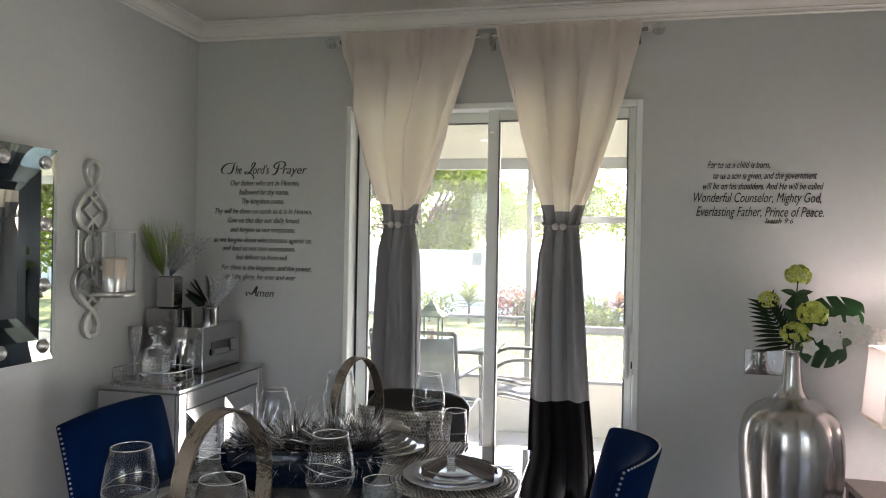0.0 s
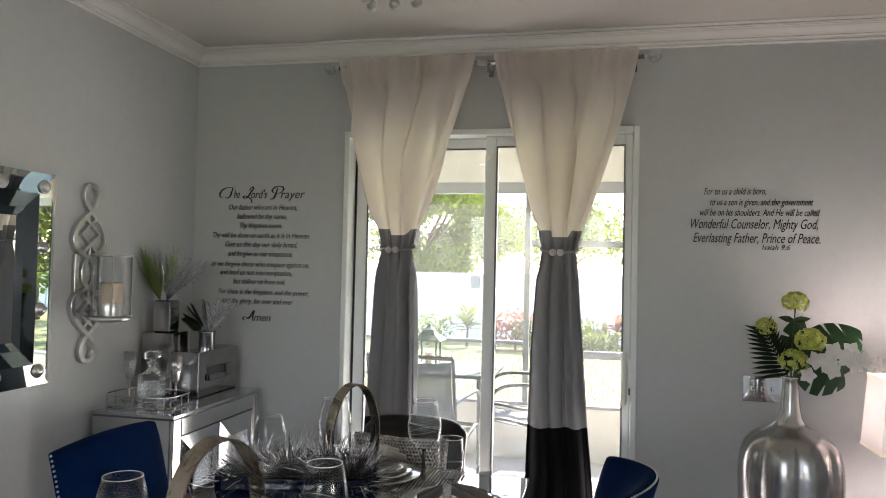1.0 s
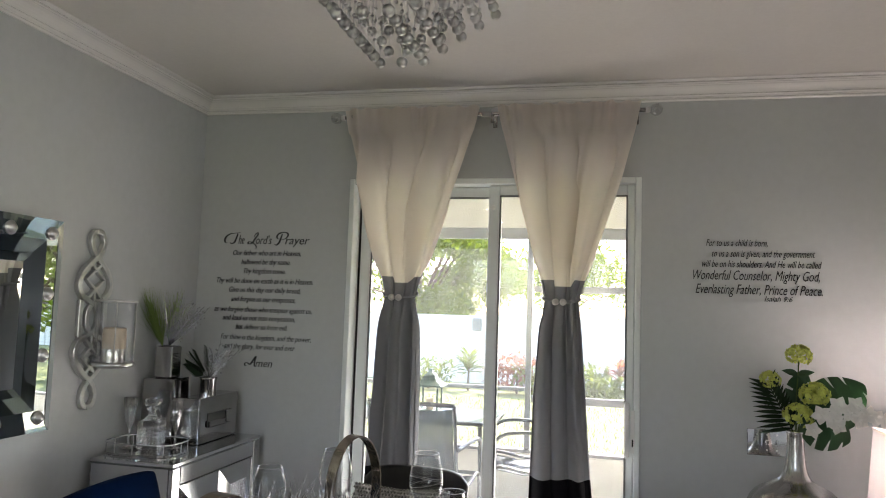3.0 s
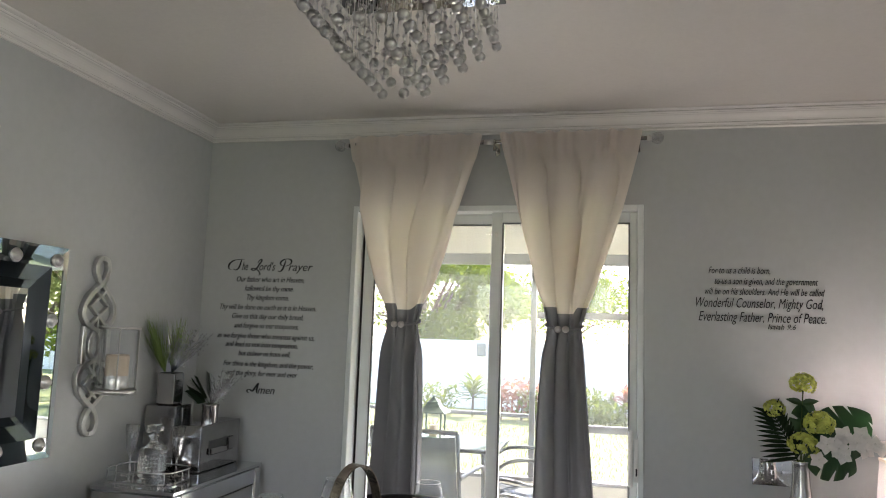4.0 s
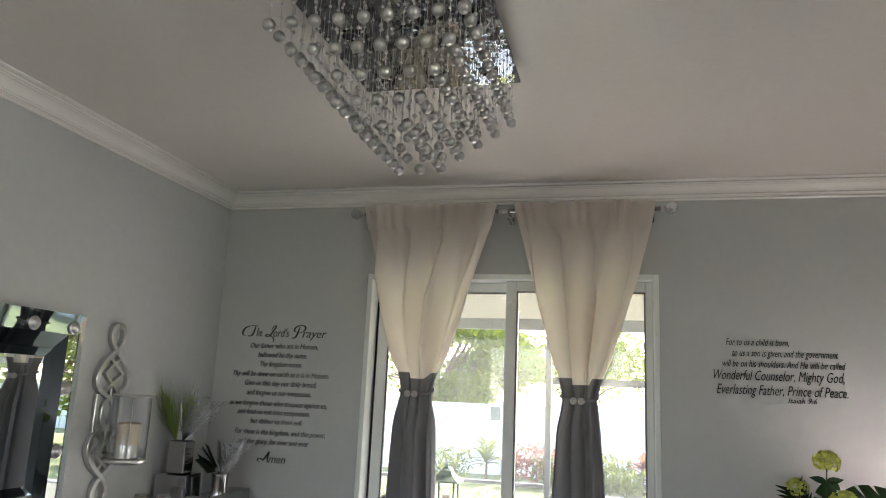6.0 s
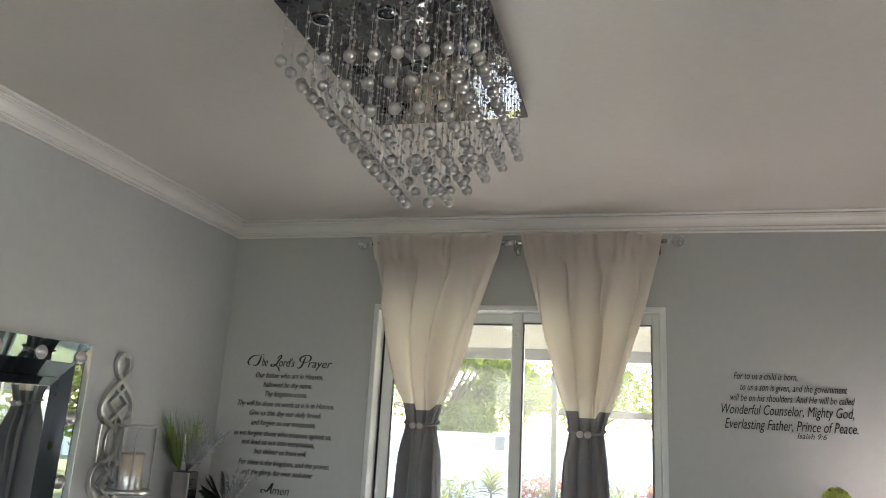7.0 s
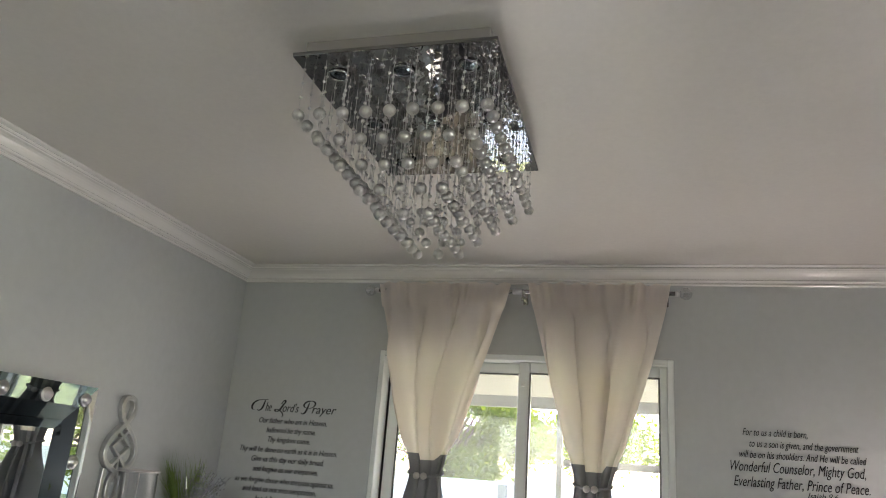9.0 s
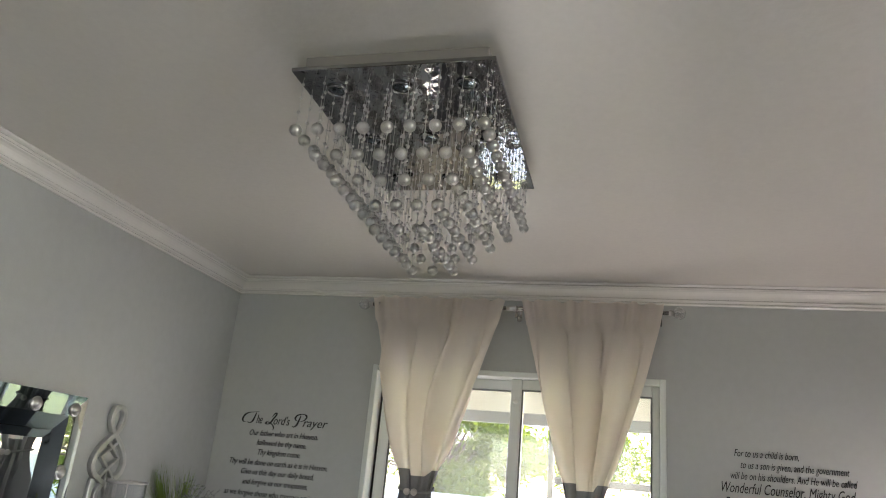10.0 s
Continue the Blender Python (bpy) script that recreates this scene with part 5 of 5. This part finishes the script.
def dining_chair(m, label, width, top, mat, nails, wing, round_top=0.0):
    """Faces -y at its own pose: the backrest stands at y = 0."""
    c = thing("dining_chair", label, "chair", m, "chairs round the table")
    part("seat", box(-width / 2 + 0.01, width / 2 - 0.01, -0.47, -0.05, 0.38, 0.48, 0.025, seg=3), mat, c, smooth=True)
    bm = bmesh.new()
    nx, nz = 14, 14
    faces = []
    for side in (0, 1):
        rows = []
        for j in range(nz + 1):
            t = j / nz
            row = []
            for i in range(nx + 1):
                u = i / nx * 2 - 1
                z = 0.40 + (top - 0.40) * t + 0.012 * (1 - u * u) * t - round_top * abs(u) ** 7 * t ** 4
                y = 0.10 * t * t * 0.8 - wing * u * u
                pad = 0.030 * (1 - abs(u) ** 6) * (1 - abs(2 * t - 1) ** 8) + 0.012
                row.append(bm.verts.new((u * width / 2, y - pad if side else y + 0.020, z)))
            rows.append(row)
        faces.append(rows)
        for a, b in zip(rows, rows[1:]):
            for i in range(nx):
                bm.faces.new((a[i], a[i + 1], b[i + 1], b[i]) if side else (a[i], b[i], b[i + 1], a[i + 1]))
    f, g = faces
    for j in range(nz):
        bm.faces.new((f[j][0], g[j][0], g[j + 1][0], f[j + 1][0]))
        bm.faces.new((f[j][-1], f[j + 1][-1], g[j + 1][-1], g[j][-1]))
    for i in range(nx):
        bm.faces.new((f[0][i], f[0][i + 1], g[0][i + 1], g[0][i]))
        bm.faces.new((f[-1][i], g[-1][i], g[-1][i + 1], f[-1][i + 1]))
    bmesh.ops.recalc_face_normals(bm, faces=bm.faces)
    back = part("backrest", bm, mat, c, smooth=True)
    back.modifiers.new("round", "BEVEL").width = 0.006
    if nails:
        for s in (-1, 1):
            for j in range(44):
                t = j / 43
                piece("nailhead", NAIL, back, pose(s * (width / 2 + 0.001), 0.10 * t * t * 0.8 - wing + 0.004, 0.41 + (top - 0.415) * t))
        if wing:
            for i in range(47):
                u = i / 23 - 1
                piece("nailhead", NAIL_SMALL, back, pose(u * (width / 2 - 0.002), 0.08 - wing * u * u + 0.014, top + 0.012 * (1 - u * u) + 0.001))
    for s in (-1, 1):
        part("leg", tube([(s * (width / 2 - 0.04), -0.43, 0.385), (s * (width / 2 - 0.04), -0.435, 0.0)], [0.022, 0.014], 8), DARKW, c)
        part("leg", tube([(s * (width / 2 - 0.04), -0.02, 0.41), (s * (width / 2 - 0.04), 0.06, 0.0)], [0.022, 0.014], 8), DARKW, c)
    return c


dining_chair(pose(-0.952, 1.703, 0, 0, 0, 90), "navy velvet dining chair with silver nailheads, beside the cabinet", 0.410, 0.940, VELVET, True, 0.0)
dining_chair(pose(0.332, 1.735, 0, 0, 0, -88), "navy velvet barrel-back dining chair with silver nailheads, beside the door", 0.385, 0.935, VELVET, True, 0.085)
head_chair = dining_chair(pose(-0.378, 2.480, 0, 0, 0, 0), "black padded dining chair at the table's head", 0.392, 0.862, LEATHER, False, 0.0, 0.04)
for i in range(4):
    part("button", ball(0.008, sub=2), LEATHER, head_chair, "covered tuft button", True, pose(-0.135 + 0.09 * i, 0.022, 0.80) @ Matrix.Diagonal((1, 0.5, 1, 1)))


def sequin_cushion(m):
    """A plump square cushion whose front is set with rows of sequins."""
    c = thing("cushion", "silver sequined cushion leaning on the black chair", "cushion", m)
    wide, tall, n = 0.175, 0.170, 18
    bm = bmesh.new()

    def spot(i, j, side):
        u, v = i / n * 2 - 1, j / n * 2 - 1
        pinch = 1 - 0.07 * (1 - abs(u)) * abs(v) ** 3
        thick = 0.034 * max(0.0, (1 - u ** 4) * (1 - v ** 4)) ** 0.6
        return (u * wide * (1 - 0.05 * (1 - abs(v)) * abs(u) ** 3), side * (thick + 0.001), v * tall * pinch)

    sheets = [[[bm.verts.new(spot(i, j, side)) for i in range(n + 1)] for j in range(n + 1)] for side in (-1, 1)]
    for k, rows in enumerate(sheets):
        for a, b in zip(rows, rows[1:]):
            for i in range(n):
                bm.faces.new((a[i], a[i + 1], b[i + 1], b[i]) if k == 0 else (a[i], b[i], b[i + 1], a[i + 1]))
    f, g = sheets
    for i in range(n):
        bm.faces.new((f[0][i], g[0][i], g[0][i + 1], f[0][i + 1]))
        bm.faces.new((f[n][i], f[n][i + 1], g[n][i + 1], g[n][i]))
        bm.faces.new((f[i][0], f[i + 1][0], g[i + 1][0], g[i][0]))
        bm.faces.new((f[i][n], g[i][n], g[i + 1][n], f[i + 1][n]))
    bmesh.ops.recalc_face_normals(bm, faces=bm.faces)
    part("pad", bm, GLIT, c, smooth=True)
    seq = bmesh.new()
    for i in range(29):
        for j in range(28):
            x, y, z = spot((i + 0.5 * (j % 2)) * n / 29.5, j * n / 27, -1)
            ball(0.0048, (x, y, z), 1, seq)
    part("sequin_cover", seq, BEAD, c, "silver sequins")


sequin_cushion(pose(-0.400, 2.425, 0.655, -8, 0, 0))

# ---- patio ----
tagged(part("patio_slab", box(-6, 6, NY + 0.15, 5.75, -0.14, -0.02), CONCRETE), "pale concrete patio floor", "patio", kind="structure")
tagged(part("patio_ceiling", box(-6, 6, NY + 0.15, 5.75, 2.50, 2.60), STUCCO), "cream patio ceiling", "ceiling", kind="structure")
tagged(part("house_wall", box(WX - 4.4, WX - 0.15, NY, NY + 0.15, -0.14, 2.6), STUCCO), "cream stucco outer wall", "wall", kind="structure")
tagged(part("house_wall", box(EX + 0.15, 6, NY, NY + 0.15, -0.14, 2.6), STUCCO), "cream stucco outer wall", "wall", kind="structure")
tagged(part("roof", box(-6, 6, SY - 0.6, NY + 0.15, TOP + 0.1005, TOP + 0.25), STUCCO), "house roof slab", "roof", kind="structure")
tagged(part("patio_beam", box(-6, 6, 5.52, 5.75, 2.115, 2.499), STUCCO), "cream beam over the patio screen", "beam", kind="structure")
tagged(part("knee_wall", box(-6, 6, 5.52, 5.66, -0.019, 0.385), STUCCO), "low cream stucco wall round the patio", "wall", kind="structure")
sf = thing("screen_frame", "grey aluminium patio screen frame with rails", "screen", kind="structure")
ALG = material("grey_aluminium", (0.36, 0.365, 0.37), 0.4, 0.3, stain=0.05)
part("rail", box(-6, 6, 5.54, 5.60, 2.03, 2.1145), ALG, sf)
part("sill", box(-6, 6, 5.53, 5.61, 0.3855, 0.41), ALG, sf)
posts = (-3.8, -2.05, -0.27, 1.5, 3.25)
for x in posts:
    part("post", box(x - 0.021, x + 0.021, 5.545, 5.595, 0.4105, 2.0295), ALG, sf)
for i, (x0, x1) in enumerate(zip(posts, posts[1:])):
    z = 0.85 if i < 2 else 0.765
    part("rail", box(x0 + 0.0285, x1 - 0.0285, 5.55, 5.59, z, z + (0.026 if i < 2 else 0.055)), ALG, sf)
    if i >= 2:
        part("rail", box(x0 + 0.0285, x1 - 0.0285, 5.55, 5.59, 1.615, 1.665), ALG, sf)

SCREEN = bpy.data.materials.new("insect_screen")
SCREEN.use_nodes = True
nt = SCREEN.node_tree
mix, clear, veil = nt.nodes.new("ShaderNodeMixShader"), nt.nodes.new("ShaderNodeBsdfTransparent"), nt.nodes.new("ShaderNodeBsdfTranslucent")
veil.inputs[0].default_value = (0.55, 0.56, 0.58, 1)
mix.inputs[0].default_value = 0.03
nt.links.new(clear.outputs[0], mix.inputs[1])
nt.links.new(veil.outputs[0], mix.inputs[2])
nt.links.new(mix.outputs[0], nt.nodes["Material Output"].inputs[0])
for x0, x1 in zip(posts, posts[1:]):
    part("screen_mesh", box(x0 + 0.0285, x1 - 0.0285, 5.600, 5.602, 0.4105, 2.0295), SCREEN, sf, "fine insect screen")

MESH_SLING = material("blue_grey_sling", (0.15, 0.17, 0.19), 0.7, grain=0.2, grain_scale=200, stain=0.05)
nt = MESH_SLING.node_tree
mix, clear = nt.nodes.new("ShaderNodeMixShader"), nt.nodes.new("ShaderNodeBsdfTransparent")
mix.inputs[0].default_value = 0.72
nt.links.new(clear.outputs[0], mix.inputs[1])
nt.links.new(nt.nodes["Principled BSDF"].outputs[0], mix.inputs[2])
nt.links.new(mix.outputs[0], nt.nodes["Material Output"].inputs[0])
TUBEM = material("grey_steel_tube", (0.19, 0.20, 0.21), 0.4, 0.5, stain=0.05)


def patio_chair(m, label):
    """Faces +y at its own pose."""
    c = thing("patio_chair", label, "chair", m, "patio chairs")
    w = 0.27
    for s in (-1, 1):
        part("side_frame", tube(smooth_line([(s * w, -0.30, 0.92), (s * w, -0.24, 0.65), (s * w, -0.18, 0.42), (s * w, 0.0, 0.40), (s * w, 0.26, 0.43), (s * w, 0.30, 0.22), (s * w, 0.28, 0.0)], 5), 0.012, 8), TUBEM, c, smooth=True)
        part("arm", tube(smooth_line([(s * (w + 0.01), -0.25, 0.66), (s * (w + 0.02), -0.05, 0.67), (s * (w + 0.02), 0.18, 0.66), (s * (w + 0.01), 0.29, 0.56), (s * w, 0.28, 0.40)], 5), 0.013, 8), TUBEM, c, smooth=True)
        part("back_leg", tube([(s * w, -0.17, 0.42), (s * w, -0.30, 0.0)], 0.012, 8), TUBEM, c)
    part("top_bar", tube([(-w, -0.30, 0.92), (w, -0.30, 0.92)], 0.013, 8), TUBEM, c)
    part("front_bar", tube([(-w, 0.26, 0.43), (w, 0.26, 0.43)], 0.012, 8), TUBEM, c)
    bm = bmesh.new()
    rows = []
    for y, z in ((-0.296, 0.90), (-0.265, 0.72), (-0.235, 0.60), (-0.19, 0.44), (-0.10, 0.40), (0.06, 0.39), (0.24, 0.42)):
        rows.append([bm.verts.new((x, y, z - 0.02 * (1 - (x / w) ** 2))) for x in [-w + 0.012 + (2 * w - 0.024) * i / 8 for i in range(9)]])
    for a, b in zip(rows, rows[1:]):
        for i in range(8):
            bm.faces.new((a[i], a[i + 1], b[i + 1], b[i]))
    ob = part("sling", bm, MESH_SLING, c, "blue-grey mesh sling", True)
    ob.modifiers.new("thick", "SOLIDIFY").thickness = 0.004
    return c


patio_chair(pose(-0.78, 4.38, -0.0195, 0, 0, -6), "grey steel patio chair with a blue-grey mesh sling")
patio_chair(pose(-0.20, 5.12, -0.0195, 0, 0, 100), "grey steel patio chair beside the patio table")
pt = thing("patio_table", "patio table with a pale blue glass top", "table", pose(-1.12, 5.12, -0.0195))
PGLASS = material("patio_glass", (0.30, 0.36, 0.42), 0.12, stain=0.05, coat=0.6)
part("tabletop", box(-0.70, 0.70, -0.36, 0.28, 0.715, 0.728, 0.004), PGLASS, pt)
part("rim", tube([(x, y, 0.715) for x, y in ((-0.70, -0.36), (0.70, -0.36), (0.70, 0.28), (-0.70, 0.28))], 0.014, 8, closed=True), TUBEM, pt)
for x in (-0.6, 0.6):
    for y in (-0.28, 0.20):
        part("leg", tube([(x, y, 0.71), (x * 1.05, y * 1.1, 0.0)], 0.016, 8), TUBEM, pt)
lt = thing("garden_lantern", "grey-green metal lantern with a pagoda roof", "lantern", pose(-0.935, 5.10, 0.709))
VERD = material("verdigris_metal", (0.16, 0.21, 0.19), 0.55, 0.3, stain=0.2, stain_scale=20)
part("base", box(-0.085, 0.085, -0.085, 0.085, 0, 0.02, 0.004), VERD, lt)
for x in (-0.07, 0.07):
    for y in (-0.07, 0.07):
        part("post", box(x - 0.006, x + 0.006, y - 0.006, y + 0.006, 0.0205, 0.19), VERD, lt)
bm = bmesh.new()
prev = None
for r, z in ((0.105, 0.19), (0.100, 0.20), (0.055, 0.235), (0.040, 0.262), (0.042, 0.268), (0.012, 0.292), (0.010, 0.312), (0.0, 0.318)):
    row = [bm.verts.new((x * r, y * r, z)) for x, y in ((-1, -1), (1, -1), (1, 1), (-1, 1))]
    if prev:
        for i in range(4):
            bm.faces.new((prev[i], prev[(i + 1) % 4], row[(i + 1) % 4], row[i]))
    else:
        bm.faces.new(row[::-1])
    prev = row
part("roof", bm, VERD, lt)
part("candle", lathe([(0, 0.0205), (0.03, 0.0205), (0.03, 0.10), (0, 0.102)], 16), WAX, lt)

# ---- garden ----
bm = bmesh.new()
bmesh.ops.create_grid(bm, x_segments=40, y_segments=40, size=400)
for v in bm.verts:
    v.co.z = -0.15
tagged(part("ground", bm, LAWN), "sunlit green lawn", "ground", kind="structure")
rnd = random.Random(7)
verts, faces = [], []
for i in range(14000):
    x, y = rnd.uniform(-4.5, 3.2), 5.9 + 7.5 * rnd.random() ** 1.5
    h, w, a = rnd.uniform(0.03, 0.07), 0.006, rnd.uniform(0, 6.28)
    dx, dy = math.cos(a) * w, math.sin(a) * w
    k = len(verts)
    verts += [(x - dx, y - dy, -0.15), (x + dx, y + dy, -0.15), (x + rnd.uniform(-0.02, 0.02), y + rnd.uniform(-0.02, 0.02), -0.15 + h)]
    faces.append((k, k + 1, k + 2))
me = bpy.data.meshes.new("grass")
me.from_pydata(verts, [], faces)
me.materials.append(BLADE)
tagged(new("grass", me), "short sunlit grass blades", "grass", kind="stuff")

fence = thing("garden_fence", "tall white vinyl privacy fence", "fence", pose(0, 16.0, -0.15))
fpost = mesh_of("fence_post", box(-0.06, 0.06, -0.06, 0.06, 0, 1.55, 0.008, lathe([(0.075, 1.551), (0.07, 1.57), (0, 1.6)], 4)), VINYL)
fboard = mesh_of("board", box(-0.139, 0.139, -0.012, 0.012, 0.06, 1.38, 0.006), VINYL)
frail = mesh_of("fence_rail", box(-1.14, 1.14, -0.022, 0.022, -0.06, 0.06, 0.006), VINYL)
for i in range(-5, 9):
    x = i * 2.4
    piece("fence_post", fpost, fence, pose(x, 0, 0))
    piece("fence_rail", frail, fence, pose(x + 1.2, 0, 1.44))
    piece("fence_rail", frail, fence, pose(x + 1.2, 0, 0.0))
    for j in range(8):
        piece("board", fboard, fence, pose(x + 0.20 + 0.285 * j, 0, 0))
tagged(part("meter_box", box(-2.56, -2.36, 15.86, 15.986, 1.02, 1.30, 0.01), SEAL), "grey box fixed to the white fence", "box")


def tree(x, y, seed, trunk_h, crown_z, rx, rz, leaves, size, label):
    rnd = random.Random(seed)
    t = thing("tree", label, "tree", pose(x, y, -0.15), "garden trees")
    bm = tube([(0, 0, 0), (0.06, 0.02, trunk_h * 0.5), (0.02, 0.0, trunk_h), (0.05, 0, crown_z + rz * 0.4)], [0.20, 0.16, 0.13, 0.04], 10)
    tips = []
    for i in range(16):
        a, up = rnd.uniform(0, 6.28), rnd.uniform(-0.6, 0.8)
        tip = Vector((math.cos(a) * rx * rnd.uniform(0.5, 0.9), math.sin(a) * rx * rnd.uniform(0.5, 0.9), crown_z + up * rz))
        root = Vector((0.03, 0, trunk_h * rnd.uniform(0.75, 1.1)))
        tube([root, root.lerp(tip, 0.5) + Vector((0, 0, 0.2)), tip], [0.06, 0.035, 0.01], 6, bm=bm)
        tips.append(tip)
    part("trunk", bm, BARK, t, smooth=True)
    clumps = []
    for i in range(46):
        a, u, r = rnd.uniform(0, 6.28), rnd.uniform(-0.9, 1), rnd.uniform(0.55, 1.0)
        clumps.append((Vector((math.cos(a) * rx * r * math.sqrt(max(0.05, 1 - u * u)), math.sin(a) * rx * r * math.sqrt(max(0.05, 1 - u * u)), crown_z + u * rz * r)), rnd.uniform(0.3, 0.62)))
    vs, fs = [], []
    for i in range(leaves):
        c, cr = rnd.choice(clumps)
        p = c + Vector((rnd.gauss(0, 1), rnd.gauss(0, 1), rnd.gauss(0, 0.8))) * cr * 0.55
        d = Vector((rnd.gauss(0, 1), rnd.gauss(0, 1), rnd.gauss(0, 1))).normalized()
        e = d.orthogonal().normalized()
        s = size * rnd.uniform(0.6, 1.2)
        k = len(vs)
        vs += [p - d * s, p + e * s * 0.45, p + d * s, p - e * s * 0.45]
        fs.append((k, k + 1, k + 2, k + 3))
    me = bpy.data.meshes.new("crown")
    me.from_pydata([tuple(v) for v in vs], [], fs)
    me.materials.append(LEAF)
    cr_ob = new("crown", me)
    cr_ob.parent = t
    return t


tree(-4.8, 19.5, 1, 1.6, 3.3, 2.8, 2.0, 30000, 0.10, "leafy green oak behind the white fence")
tree(-10.0, 18.5, 2, 1.5, 3.2, 2.6, 2.0, 8000, 0.13, "leafy green oak behind the white fence")
tree(-1.0, 24.0, 3, 1.8, 2.9, 2.0, 1.1, 2600, 0.12, "sparse young tree behind the white fence")
tree(2.6, 26.0, 4, 1.8, 2.5, 2.4, 0.9, 2600, 0.12, "sparse young tree behind the white fence")


tree(9.5, 10.5, 5, 1.2, 2.3, 2.2, 1.9, 7000, 0.12, "leafy green tree in the side garden")
tree(14.5, 12.5, 6, 1.4, 2.8, 2.6, 2.2, 7000, 0.13, "leafy green tree in the side garden")


def shrub(x, y, h, r, mat, seed, n, label, blade=0.0):
    rnd = random.Random(seed)
    s = thing("shrub", label, "shrub", pose(x, y, -0.15), "garden shrubs")
    part("stem", tube([(0, 0, 0), (0.01, 0, h * 0.6)], [0.03, 0.012], 6), BARK, s)
    bm = bmesh.new()
    for i in range(n):
        a, u = rnd.uniform(0, 6.28), rnd.random()
        if blade:
            leaf(bm, (0, 0, h * (0.35 + 0.4 * u)), (math.cos(a), math.sin(a), rnd.uniform(0.1, 1.4)), (0, 0, 1), blade * rnd.uniform(0.7, 1.1), 0.07, 0.35)
        else:
            p = Vector((math.cos(a) * r * math.sqrt(rnd.random()), math.sin(a) * r * math.sqrt(rnd.random()), h * (0.15 + 0.8 * u)))
            leaf(bm, p, (rnd.gauss(0, 1), rnd.gauss(0, 1), rnd.gauss(0.4, 1)), (0, 0, 1), 0.13, 0.06, 0.3, 3)
    part("foliage", bm, mat, s)
    return s


shrub(0.62, 14.2, 0.85, 0.3, RED_LEAF, 1, 46, "red cordyline by the white fence", 0.42)
shrub(-0.05, 14.4, 0.65, 0.5, DARK_LEAF, 2, 420, "low green shrub by the white fence")
shrub(0.35, 14.0, 0.45, 0.5, DARK_LEAF, 3, 380, "low green shrub by the white fence")
shrub(-1.35, 14.3, 0.80, 0.4, RED_LEAF, 4, 300, "reddish croton shrub by the white fence")
shrub(-1.75, 14.2, 0.75, 0.35, RED_LEAF, 5, 40, "red cordyline by the white fence", 0.38)
shrub(-1.05, 14.2, 0.6, 0.4, DARK_LEAF, 6, 340, "low green shrub by the white fence")
shrub(-2.35, 14.4, 0.95, 0.3, DARK_LEAF, 7, 50, "yellow-green spiky palm by the white fence", 0.5)
shrub(-3.2, 14.5, 0.6, 0.5, DARK_LEAF, 8, 340, "low green shrub by the white fence")

# ---- floor tiles ----
tile_me = mesh_of("tile", box(-0.2965, 0.2965, -0.2965, 0.2965, -0.0035, 0.0, 0.001), TILE)
for i in range(12):
    for j in range(10):
        x, y = WX + 0.30 + 0.6 * i, SY + 0.30 + 0.6 * j
        if x + 0.3 < EX + 0.15 and y + 0.3 < NY + 0.1:
            piece("tile", tile_me, floor, pose(x, y, 0.0))
